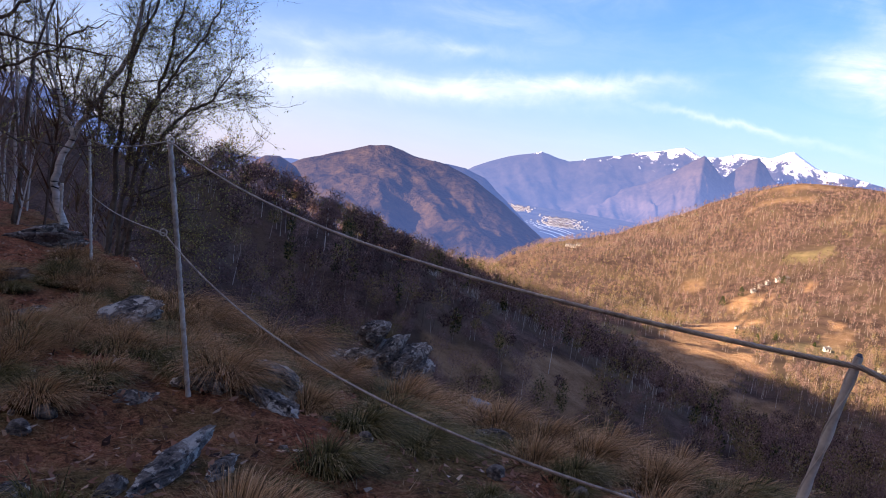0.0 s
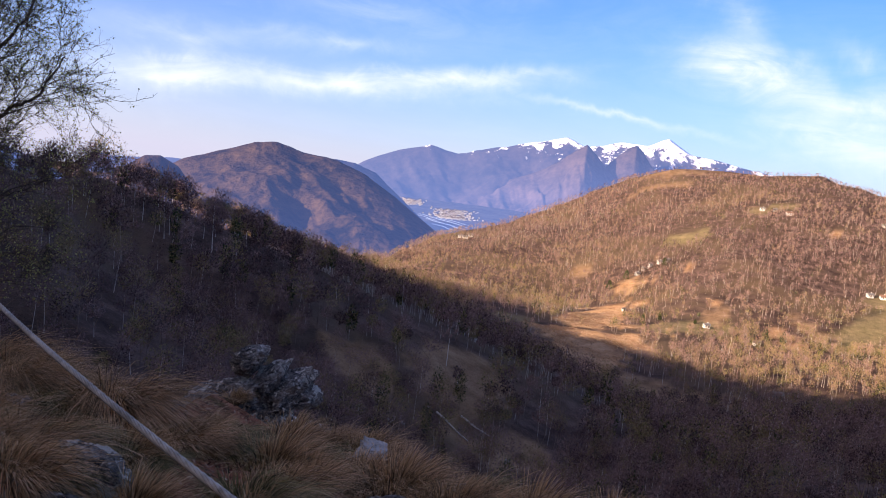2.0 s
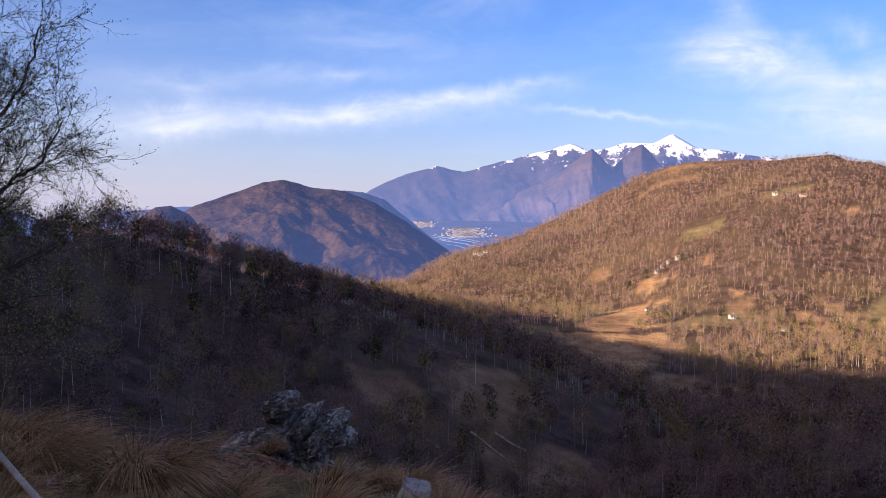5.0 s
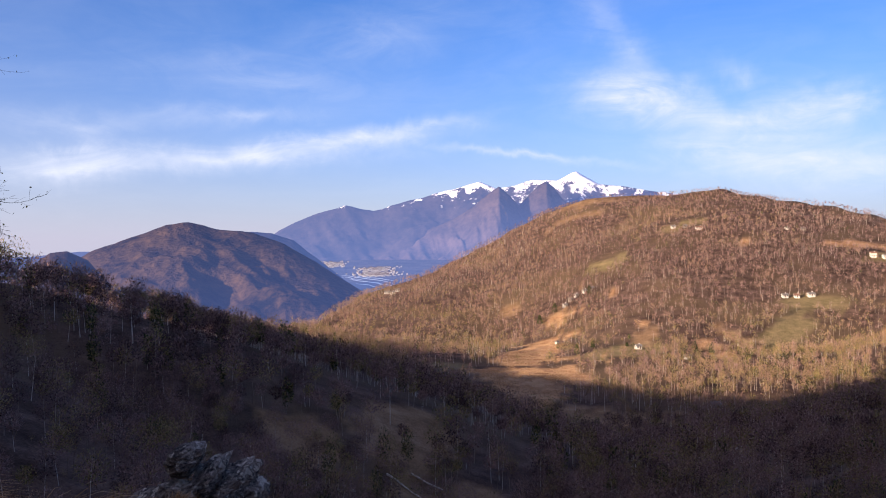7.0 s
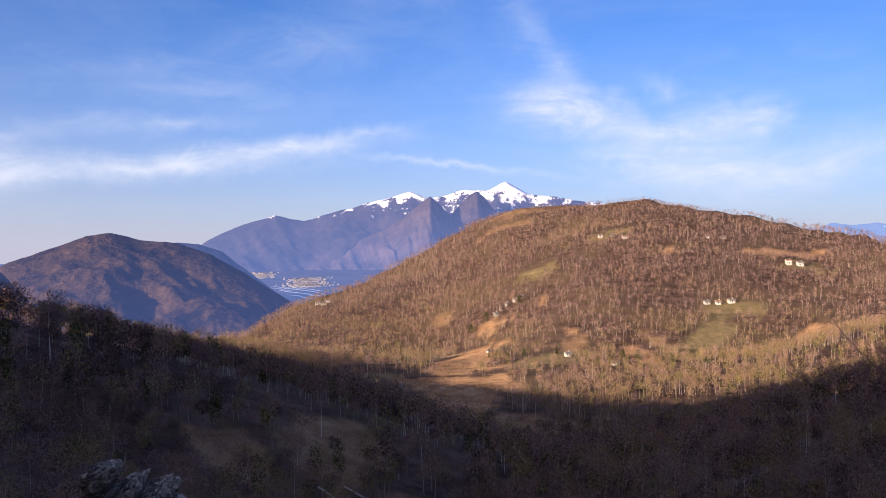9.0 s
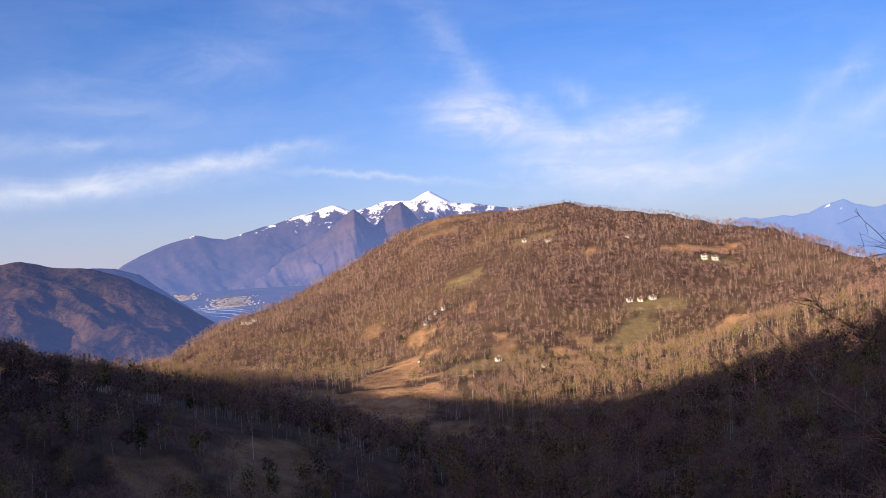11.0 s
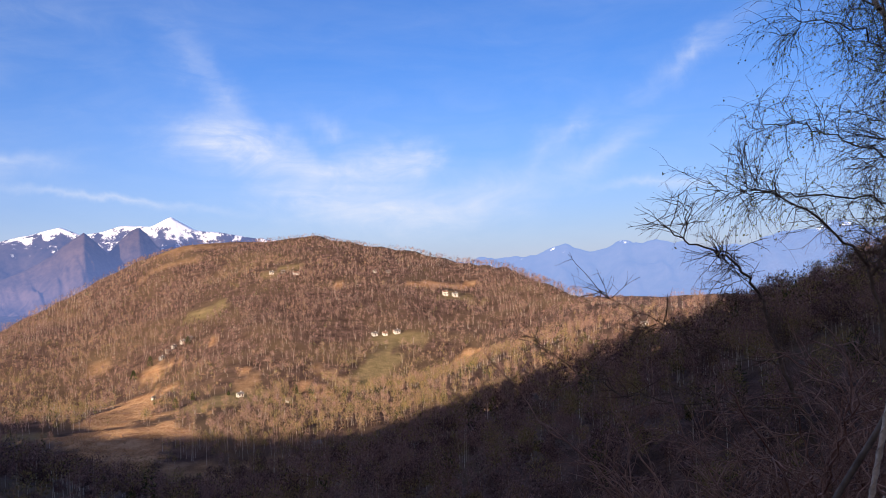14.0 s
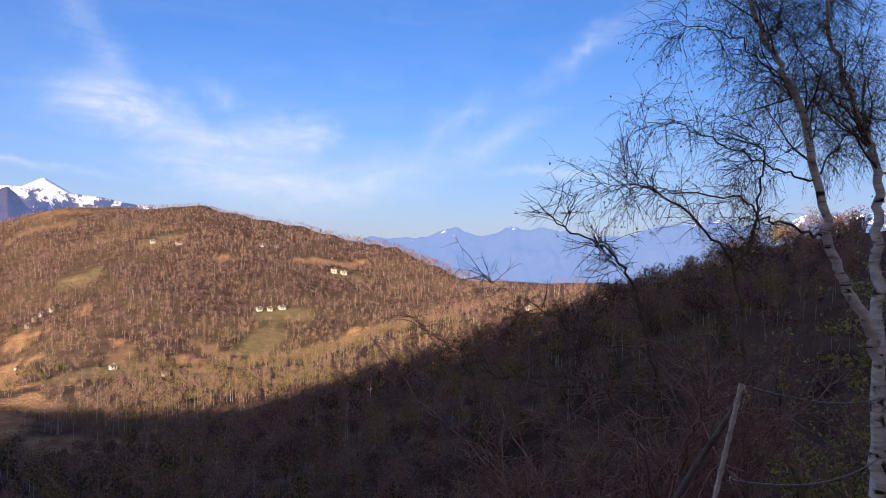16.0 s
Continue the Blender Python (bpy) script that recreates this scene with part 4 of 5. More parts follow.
for k, (x, y, hgt, bend) in enumerate([(-7.3, 8.2, 4.2, 0.5), (-8.6, 9.6, 5.0, -0.3), (-8.2, 11.2, 5.0, 0.4), (-10.5, 11.5, 5.5, 0.2), (-6.6, 9.6, 3.6, 0.5),
                                        (-9.2, 13.2, 5.0, 0.5), (-6.9, 6.6, 3.6, 0.4), (-7.6, 13.5, 4.6, 0.3)]):
    z, hgt = on_ground(x, y) - 0.15, hgt * 0.8
    near_tree("thicket_tree", "thin leafless tree in the brown thicket beside the path",
              [([(x, y, z), (x + 0.1 * bend, y, z + hgt * 0.35), (x + 0.4 * bend, y - 0.1, z + hgt * 0.7), (x + bend, y, z + hgt)], 0.036, 0.007),
               ([(x + 0.1, y, z), (x - 0.3 * bend, y + 0.1, z + hgt * 0.4), (x - 0.6 * bend, y - 0.1, z + hgt * 0.8)], 0.026, 0.006)],
              30 + k, BARK_WHITE if k in (1, 3) else BARK_DARK, limb_n=12, limb_len=1.1, twig_n=7, twig_len=0.5, fine_n=4, fine_len=0.22, leaves=0.06, thin=0.5, start=0.12,
              twig_mat=TWIG_RED, group="thicket trees")

near_tree("twin_birch", "twin-stemmed white birch at the end of the rope fence",
          [([(6.04, 4.19, -1.75), (6.08, 4.20, -0.78), (5.98, 4.25, -0.42), (5.82, 4.39, 0.0), (5.72, 4.51, 0.7), (5.68, 4.63, 1.27), (5.59, 4.81, 1.68), (5.47, 5.03, 2.32), (5.4, 5.2, 3.0)], 0.052, 0.013),
           ([(6.12, 4.22, -1.75), (6.28, 4.28, -0.59), (6.39, 4.36, 0.11), (6.47, 4.38, 0.61), (6.49, 4.48, 0.98), (6.55, 4.67, 1.43), (6.48, 4.79, 1.91), (6.5, 4.9, 2.8)], 0.054, 0.013)],
          13, BARK_WHITE,
          limbs=[([(5.76, 4.45, 0.20), (5.40, 4.50, 0.26), (5.12, 4.55, 0.32), (4.91, 4.60, 0.44), (4.35, 4.70, 0.46), (4.01, 4.80, 0.49), (3.83, 4.90, 0.42)], 0.011, 0.002),
                 ([(5.72, 4.51, 0.62), (5.58, 4.70, 0.70), (5.29, 4.80, 0.80), (4.87, 4.90, 0.92), (4.68, 5.00, 1.01), (4.40, 5.10, 0.95)], 0.009, 0.002),
                 ([(5.68, 4.63, 1.27), (5.57, 4.75, 1.44), (5.13, 4.80, 1.64), (4.79, 4.90, 1.69), (4.62, 5.00, 1.57)], 0.009, 0.002),
                 ([(5.73, 4.50, 0.66), (6.23, 4.60, 0.92), (6.68, 4.60, 1.24), (7.06, 4.60, 1.48)], 0.009, 0.003),
                 ([(6.47, 4.40, 0.75), (6.20, 4.50, 1.04), (5.88, 4.60, 1.24), (5.57, 4.70, 1.39), (5.35, 4.80, 1.51)], 0.011, 0.003),
                 ([(6.49, 4.45, 0.95), (6.25, 4.65, 1.35), (5.95, 4.80, 1.75), (5.6, 4.9, 2.1)], 0.010, 0.003),
                 ([(6.50, 4.50, 1.1), (6.85, 4.7, 1.5), (7.1, 4.8, 2.0)], 0.010, 0.003),
                 ([(5.59, 4.81, 1.68), (5.9, 4.9, 1.95), (6.2, 5.0, 2.3)], 0.009, 0.003)],
          limb_n=30, limb_len=0.95, side_len=0.32, twig_n=16, twig_len=0.34, fine_n=5, fine_len=0.24, droop=-0.12, leaves=0.30, leaf_size=0.018, start=0.52, toward=(0.08, 0.05, 0), thin=0.5)
near_tree("bare_shrub", "dark leafless shrub with spreading stems below the ledge",
          [([(4.14, 4.45, -2.3), (4.14, 4.45, -1.4), (4.16, 4.58, -1.0), (4.12, 4.74, -0.58), (4.09, 4.83, -0.21), (3.92, 4.88, 0.05), (3.66, 5.01, 0.19), (3.47, 5.05, 0.31)], 0.021, 0.003),
           ([(4.68, 4.38, -2.2), (4.68, 4.38, -1.44), (4.79, 4.48, -0.67), (4.71, 4.51, -0.06), (4.55, 4.57, 0.17), (4.27, 4.75, 0.43), (4.01, 4.9, 0.54)], 0.021, 0.003),
           ([(4.71, 4.51, -0.06), (4.85, 4.47, 0.17), (4.95, 4.45, 0.64), (4.93, 4.43, 0.87)], 0.013, 0.003)],
          14, BARK_DARK,
          limbs=[([(4.16, 4.63, -0.86), (3.59, 4.69, -0.78), (2.94, 4.79, -0.67), (2.59, 4.71, -0.53), (2.07, 4.63, -0.24)], 0.005, 0.0015),
                 ([(4.12, 4.74, -0.58), (3.7, 4.8, -0.5), (3.2, 4.9, -0.25), (2.9, 5.0, -0.1)], 0.005, 0.0015)],
          limb_n=15, limb_len=0.42, twig_n=10, twig_len=0.26, fine_n=4, fine_len=0.13, droop=-0.02, start=0.25, toward=(-0.12, 0, -0.10), thin=0.6, side_len=0.2)
for k, (x, y) in enumerate([(3.3, 4.6), (3.7, 4.9), (4.3, 5.0), (4.9, 4.9), (3.0, 5.0), (5.4, 5.2), (3.9, 4.4), (5.9, 5.6), (4.6, 5.8), (3.5, 4.2), (4.1, 4.1), (3.1, 4.4), (3.6, 5.4), (2.8, 4.7), (4.5, 4.5)]):
    z = on_ground(x, y) - 0.15
    g = np.random.default_rng(60 + k)
    stems = []
    for s in range(7):
        a, out = g.uniform(0, 6.28), g.uniform(0.3, 1.0)
        top = g.uniform(0.7, 1.5)
        stems.append(([(x + 0.05 * s, y, z), (x + out * 0.3 * math.cos(a), y + out * 0.3 * math.sin(a), z + top * 0.55), (x + out * math.cos(a) - 0.25, y + out * math.sin(a), z + top)], 0.011, 0.003))
    near_tree("brushwood", "tangle of reddish bare twigs on the slope beside the posts", stems, 80 + k, TWIG_RED, limb_n=5, limb_len=0.6, twig_n=5, twig_len=0.35,
              fine_n=3, fine_len=0.16, droop=-0.03, start=0.2, twig_mat=TWIG_RED, group="brushwood", thin=0.9)

# leafing shrubs behind the birch
for k, (x, y, hgt) in enumerate([(8.6, 5.0, 4.2), (7.9, 5.6, 2.4), (9.8, 5.4, 6.4), (10.6, 5.0, 7.6), (8.9, 4.4, 3.4), (7.4, 4.4, 1.9), (11.5, 6.0, 7.2)]):
    z = on_ground(x, y) - 0.2
    near_tree("leafing_shrub", "dark green leafing shrub on the shaded slope behind the birch",
              [([(x, y, z), (x - 0.1, y, z + hgt * 0.5), (x - 0.25, y + 0.1, z + hgt)], 0.03, 0.008), ([(x, y, z), (x + 0.3, y, z + hgt * 0.45), (x + 0.4, y + 0.2, z + hgt * 0.85)], 0.025, 0.008)],
              170 + k, BARK_DARK, limb_n=16, limb_len=1.0, twig_n=8, twig_len=0.42, fine_n=3, leaves=1.0, leaf_size=0.05, start=0.12, group="leafing shrubs")

# young trees on the slope beyond the birch
for k, (a, r, hgt) in enumerate([(50, 13, 4.5), (54, 16, 5.5), (57, 12, 4.5), (60, 15, 6), (63, 11, 5), (66, 14, 6.5), (69, 10, 5.5), (47, 18, 5), (58, 20, 6), (64, 19, 7), (52, 23, 6), (70, 16, 7), (55, 9, 2.6), (58, 8.5, 2.4), (61, 9.5, 2.8), (56.5, 10.5, 3.2), (59.5, 11, 3.4), (53, 12, 3.4), (62, 13, 4), (50, 15, 4.2)]):
    x, y, _ = polar(a, r, 0)
    z = on_ground(x, y) - 0.2
    g = np.random.default_rng(100 + k)
    bx, by = g.normal(0, 0.35, 2)
    near_tree("young_birch", "slender leafless young birch on the shaded slope",
              [([(x, y, z), (x + bx * 0.3, y + by * 0.3, z + hgt * 0.4), (x + bx * 0.7, y + by, z + hgt * 0.75), (x + bx, y + by, z + hgt)], 0.045, 0.008)],
              120 + k, BARK_WHITE if k % 3 else BARK_DARK, limb_n=16, limb_len=1.3, twig_n=6, twig_len=0.5, fine_n=2, leaves=0.04 if k % 4 else 0.3, leaf_size=0.05, start=0.2,
              twig_mat=TWIG_RED, group="young birches")

# ------------------------------------------------------------------ posts and wire ropes
def rod(tubes, a, b, r, twist=46):
    """A ribbed iron bar from a to b."""
    a, b = np.array(a, float), np.array(b, float)
    n = 40
    s = np.linspace(0, 1, n)[:, None]
    line = a + (b - a) * s
    tubes.add(line, np.full(n, r), 10)
    d = (b - a) / np.linalg.norm(b - a)
    u = np.cross(d, [0.3, 0.9, 0.1])
    u /= np.linalg.norm(u)
    w = np.cross(d, u)
    m = int(np.linalg.norm(b - a) * twist * 6)
    t = np.linspace(0, 1, m)
    ang = t * np.linalg.norm(b - a) * twist
    for ph in (0, math.pi):
        h = a + (b - a) * t[:, None] + (u * np.cos(ang + ph)[:, None] + w * np.sin(ang + ph)[:, None]) * r
        tubes.add(h, np.full(m, r * 0.28), 4)


def loop(tubes, at, axis, big, small, n=20):
    axis = np.array(axis, float) / np.linalg.norm(axis)
    u = np.cross(axis, [0.2, 0.1, 0.97])
    u /= np.linalg.norm(u)
    w = np.cross(axis, u)
    a = np.linspace(0, 2 * math.pi, n + 1)
    tubes.add(np.array(at) + big * (np.cos(a)[:, None] * u + np.sin(a)[:, None] * w), np.full(n + 1, small), 6)


def fence_post(name, label, foot, top, r, rings, axis=(0.3, -0.9, 0.1)):
    thing = empty(name, foot, label, "fence post", "rope fence posts")
    t = Tubes()
    deep = np.array(foot) + (np.array(foot) - np.array(top)) * 0.12
    rod(t, deep, top, r)
    part_mesh("rod", t.mesh("rod", STEEL), thing)
    for at in rings:
        t = Tubes()
        loop(t, at, axis, r * 1.35, r * 0.3)
        part_mesh("ring", t.mesh("ring", STEEL), thing, "iron eyelet for the rope")
    return thing


P1_FOOT, P1_TOP, P1_RING = (-1.82, 3.18, -1.14), (-1.888, 2.936, -0.05), (-1.85, 2.91, -0.43)
P0_FOOT, P0_TOP, P0_RING = (-4.57, 6.14, -1.55), (-4.77, 6.17, -0.20), (-4.72, 6.16, -0.66)
NEAR_TOP = (0.270, 0.960, -0.140)
fence_post("iron_post", "weathered ribbed iron post holding two wire ropes", P1_FOOT, P1_TOP, 0.0105, [(-1.878, 2.925, -0.05), (-1.868, 2.93, -0.43)])
fence_post("iron_post", "ribbed iron post among the grass by the birches", P0_FOOT, P0_TOP, 0.012, [P0_RING, (-4.76, 6.16, -0.24)])
fence_post("iron_post", "short iron post under the birches", (-5.91, 7.36, -1.75), (-6.01, 7.40, -0.75), 0.016, [(-6.0, 7.38, -0.8)])
post = fence_post("iron_post", "leaning ribbed iron post with a dark cap", (0.06, 0.90, -1.24), NEAR_TOP, 0.0048, [])
t = Tubes()
t.add([(0.2668, 0.9591, -0.157), (0.2674, 0.9593, -0.153), (0.2698, 0.9600, -0.140), (0.2704, 0.9602, -0.136)], [0.0044, 0.0047, 0.0044, 0.002], 10)
part_mesh("cap", t.mesh("cap", DARK_SLEEVE), post, "dark plastic cap on the post end")
post = fence_post("iron_post", "leaning ribbed iron post with coiled rope end", (2.58, 3.32, -1.45), (2.69, 3.14, -0.44), 0.0095, [(2.70, 3.13, -0.46), (2.655, 3.16, -0.81)])
brace = empty("brace_pole", (2.42, 3.6, -1.5), "grey wooden pole propped against the iron post", "pole")
t = Tubes()
t.add(curve_pts([(2.42, 3.6, -1.5), (2.63, 3.39, -0.93), (2.73, 3.22, -0.58), (2.75, 3.19, -0.5)], 16), np.linspace(0.014, 0.010, 16), 8)
part_mesh("pole", t.mesh("pole", GREY_WOOD), brace)


def wire_rope(name, label, knots, sag, r=0.0055, lay=95.0, sides=6):
    """A stranded steel rope: six strands wound round one another between its knots."""
    thing = empty(name, knots[0], label, "wire rope", "wire ropes")
    line, tight = [], len(knots) > 2
    for a, b in zip(knots, knots[1:]):
        a, b = np.array(a, float), np.array(b, float)
        n = max(int(np.linalg.norm(b - a) * lay), 24)
        s = np.linspace(0, 1, n, endpoint=False)[:, None]
        line.append(a + (b - a) * s - np.array([0, 0, 1.0]) * (0.04 if tight and not line else sag) * 4 * s * (1 - s))
    line = np.concatenate(line + [np.array([knots[-1]], float)])
    d = np.gradient(line, axis=0)
    d /= np.linalg.norm(d, axis=1)[:, None]
    u = np.cross(d, [0, 0, 1.0])
    u /= np.linalg.norm(u, axis=1)[:, None]
    w = np.cross(d, u)
    run = np.concatenate([[0], np.cumsum(np.linalg.norm(np.diff(line, axis=0), axis=1))]) / 0.075 * 2 * math.pi
    for k in range(sides):
        ph = k * 2 * math.pi / sides
        t = Tubes()
        t.add(line + 0.62 * r * (u * np.cos(run + ph)[:, None] + w * np.sin(run + ph)[:, None]), np.full(len(line), 0.42 * r), 4)
        part_mesh("strand", t.mesh("strand", WIRE), thing)
    return thing


wire_rope("upper_wire_rope", "stranded steel wire rope strung between iron posts", [P0_TOP, P1_TOP, (0.272, 0.951, -0.150), (1.15, 0.35, -0.03)], 0.09, r=0.0034)
wire_rope("lower_wire_rope", "lower stranded steel rope running across the grass", [P0_RING, P1_RING, (1.113, 0.441, -0.124)], 0.282, r=0.0032)
wire_rope("upper_wire_rope", "thin steel rope from the post to the birch", [(2.70, 3.12, -0.45), (6.0, 4.13, -0.99)], 0.05, r=0.005)
wire_rope("lower_wire_rope", "slack steel rope along the ground to the birch", [(2.655, 3.16, -0.81), (6.0, 4.13, -1.42)], 0.09, r=0.005)

# ------------------------------------------------------------------ rocks and grass of the ledge
def rock_mesh(seed, sx, sy, sz, cuts=16, sub=3):
    """An angular block: a ball cut by random planes, then roughened."""
    g = np.random.default_rng(seed)
    bm = bmesh.new()
    bmesh.ops.create_icosphere(bm, subdivisions=sub + 1, radius=1.0)
    co = np.array([v.co for v in bm.verts])
    for _ in range(cuts):
        n = g.normal(0, 1, 3)
        n[2] *= 0.7
        n /= np.linalg.norm(n)
        d = g.uniform(0.45, 0.8)
        over = co @ n - d
        co = co - np.where(over > 0, over, 0)[:, None] * n * 0.93
    lay = np.array([noise.noise(Vector((0.3 * c[0] + seed, 0.3 * c[1], (c[2] + 0.25 * c[0]) * 5.5))) for c in co])
    step = np.round(lay * 4) / 4
    co = co * (1 + 0.16 * step + 0.05 * lay)[:, None]
    co = co + 0.07 * np.array([[noise.noise(Vector(c * 2.3 + seed + k * 7)) for k in range(3)] for c in co])
    crack = np.array([abs(noise.noise(Vector((c[0] * 1.3 + seed, (c[1] + 0.3 * c[0]) * 3.5, c[2] * 3.5 + 0.8 * c[0])))) for c in co])
    co = co * (1 - 0.22 * np.clip(1 - crack / 0.07, 0, 1))[:, None]
    co = co + co * (0.06 * np.array([noise.noise(Vector((c[0] * 7 + seed, c[1] * 7, c[2] * 12))) for c in co]))[:, None]
    for v, c in zip(bm.verts, co):
        v.co = (c[0] * sx, c[1] * sy, c[2] * sz)
    me = bpy.data.meshes.new("rock")
    bm.to_mesh(me)
    bm.free()
    me.materials.append(ROCK)
    return me


def rock(at, size, turn=(0, 0, 0), seed=1, lift=0.05, grow=1.3, label="grey lichened rock half sunk in the grassy ledge", sub=4):
    ob = new("rock", rock_mesh(seed, *size, sub=sub))
    ob.matrix_world = pose(at[0], at[1], at[2] + lift, *turn) @ Matrix.Diagonal((grow, grow, grow, 1))
    return tagged(ob, label, "rock", "ledge rocks")


def slab(p, q, thick, deep, seed, label, stout=1.0):
    """An elongated block whose long edge runs from p to q."""
    p, q = np.array(p), np.array(q)
    ex = (q - p) / np.linalg.norm(q - p)
    ey = np.cross([0, 0, 1.0], ex)
    if ey @ (p + q) < 0:
        ey = -ey
    ey /= np.linalg.norm(ey)
    ez = np.cross(ex, ey)
    if ez[2] < 0:
        ez = -ez
    c = (p + q) / 2 - ez * thick * 0.25 + ey * deep * 0.25
    ob = new("rock", rock_mesh(seed, np.linalg.norm(q - p) * 0.74, deep * 0.8 * stout, thick * 0.85 * stout, sub=4))
    m = np.eye(4)
    m[:3, 0], m[:3, 1], m[:3, 2], m[:3, 3] = ex, np.cross(ez, ex), ez, c
    ob.matrix_world = Matrix(m.tolist())
    return tagged(ob, label, "rock", "ledge rocks")


# outcrop of tilted slabs at the edge, on its footing
for k, (at, size, turn) in enumerate([((-2.42, 8.1, -2.55), (0.62, 0.40, 0.62), (0, 12, 15)), ((-2.0, 8.15, -2.72), (0.50, 0.36, 0.62), (0, 25, 0)), ((-2.6, 7.8, -2.6), (0.55, 0.3, 0.45), (0, 10, 20)), ((-2.9, 7.9, -2.5), (0.3, 0.3, 0.25), (0, 20, 40))]):
    rock(at, size, turn, 200 + k, 0.0, 1.0, "low grey schist footing of the outcrop")
for k, (p, q, thick, deep) in enumerate([
        ((-2.61, 7.94, -1.94), (-2.38, 8.22, -1.81), 0.1, 0.22),
        ((-2.37, 7.95, -2.16), (-2.17, 8.25, -1.91), 0.075, 0.22),
        ((-2.27, 7.97, -2.21), (-2.12, 8.23, -2.04), 0.06, 0.2),
        ((-2.16, 8.01, -2.2), (-1.96, 8.29, -1.99), 0.1, 0.2),
        ((-2.67, 7.84, -2.2), (-2.47, 8.12, -2.04), 0.09, 0.22),
        ((-2.22, 7.89, -2.47), (-2.03, 8.16, -2.32), 0.1, 0.2),
        ((-2.52, 7.86, -2.27), (-2.35, 8.11, -2.21), 0.1, 0.25),
        ((-1.96, 8.05, -2.22), (-1.83, 8.28, -2.12), 0.06, 0.15),
        ((-2.86, 7.78, -2.36), (-2.62, 8.06, -2.08), 0.09, 0.24),
        ((-2.98, 7.70, -2.52), (-2.74, 7.98, -2.26), 0.08, 0.22),
        ((-2.74, 7.72, -2.5), (-2.5, 8.0, -2.3), 0.10, 0.25),
        ((-2.44, 7.74, -2.6), (-2.2, 8.02, -2.42), 0.09, 0.22)]):
    slab(p, q, thick, deep, 210 + k, "jagged tilted slab of grey schist at the cliff edge", 1.5)
PALE_STONE = simple("pale_boulder", (0.30, 0.28, 0.27), (0.62, 0.58, 0.55), 9, 0.9, 0.5, 0.02)
boulder = rock((-0.98, 6.36, -2.0), (0.16, 0.15, 0.17), (0, 15, 30), 221, 0.04, 0.95, "pale rounded boulder on the brink of the ledge")
boulder.data.materials[0] = PALE_STONE
for k, (p, q, thick, deep) in enumerate([
        ((-2.73, 3.76, -1.21), (-2.64, 4.24, -1.05), 0.13, 0.3),
        ((-4.02, 4.48, -1.5), (-3.84, 4.8, -1.4), 0.12, 0.3),
        ((-3.74, 3.92, -1.43), (-3.57, 4.08, -1.39), 0.12, 0.25),
        ((-2.05, 2.89, -1.23), (-1.91, 3.14, -1.17), 0.085, 0.14),
        ((-1.86, 3.22, -1.18), (-1.66, 3.39, -1.17), 0.1, 0.2),
        ((-1.71, 3.42, -1.17), (-1.36, 3.27, -1.24), 0.11, 0.16),
        ((-1.39, 2.18, -1.19), (-1.4, 2.65, -1.13), 0.055, 0.09),
        ((-1.27, 2.44, -1.21), (-1.31, 2.73, -1.19), 0.05, 0.07),
        ((-1.49, 2.11, -1.21), (-1.48, 2.26, -1.18), 0.05, 0.07),
        ((-1.78, 3.85, -1.17), (-1.49, 3.6, -1.28), 0.12, 0.2),
        ((-2.51, 4.37, -1.28), (-2.38, 4.46, -1.24), 0.07, 0.14),
        ((-1.73, 2.14, -1.21), (-1.75, 1.97, -1.21), 0.05, 0.1)]):
    slab(p, q, thick, deep, 230 + k, "grey lichened schist ledge half sunk in the grass")
for k, (x, y, size, turn) in enumerate([(-0.17, 5.25, (0.18, 0.15, 0.16), (0, 10, 10)), (-5.9, 7.1, (0.6, 0.3, 0.3), (0, -15, 25)), (0.12, 4.85, (0.12, 0.12, 0.12), (0, 0, 0)),
                                        (-4.9, 5.4, (0.4, 0.2, 0.16), (0, -12, 30)), (-1.1, 5.6, (0.2, 0.2, 0.2), (0, 20, 10)), (-0.6, 4.6, (0.2, 0.14, 0.1), (0, 10, 30))]):
    rock((x, y, on_ground(x, y) - size[2] * 0.25), size, turn, 250 + k, 0.0, 1.1)


def tuft_mesh(seed, blades, length, spread, flop, mat, lay=(0, 0), locks=34):
    """A tussock: locks of thin blades that rise from one root and arch over."""
    g = np.random.default_rng(seed)
    n = blades
    lock = g.integers(0, locks, n)
    la = g.uniform(0, 2 * math.pi, locks)
    a = la[lock] + g.normal(0, 0.38, n)
    far = g.uniform(0.1, 1, locks)[lock] * g.uniform(0.7, 1.2, n)
    root = np.stack([np.cos(a), np.sin(a), np.zeros(n)], 1) * (spread * far)[:, None]
    out = np.stack([np.cos(a), np.sin(a), np.zeros(n)], 1) * (0.3 + 0.4 * far)[:, None] + np.array([lay[0], lay[1], 0])
    ln = length * g.uniform(0.8, 1.1, locks)[lock] * g.uniform(0.55, 1.12, n)
    tilt = g.uniform(0.15, 0.55, n)
    bend = flop * g.uniform(0.7, 1.25, locks)[lock] * g.uniform(0.8, 1.2, n)
    wid = g.uniform(0.0013, 0.0030, n)
    side = np.stack([-out[:, 1], out[:, 0], np.zeros(n)], 1) + g.normal(0, 0.25, (n, 3))
    side /= np.linalg.norm(side, axis=1)[:, None]
    rows = []
    for s in (0.0, 0.3, 0.55, 0.8, 1.0):
        p = root + out * (ln * (tilt * s + bend * s * s * 0.45))[:, None]
        p[:, 2] += ln * (s * (1 - 0.2 * tilt) - bend * 0.62 * s ** 2.2)
        w = (wid * (1 - 0.8 * s))[:, None]
        rows += [p - side * w, p + side * w]
    V = np.stack(rows, 1).reshape(-1, 3)
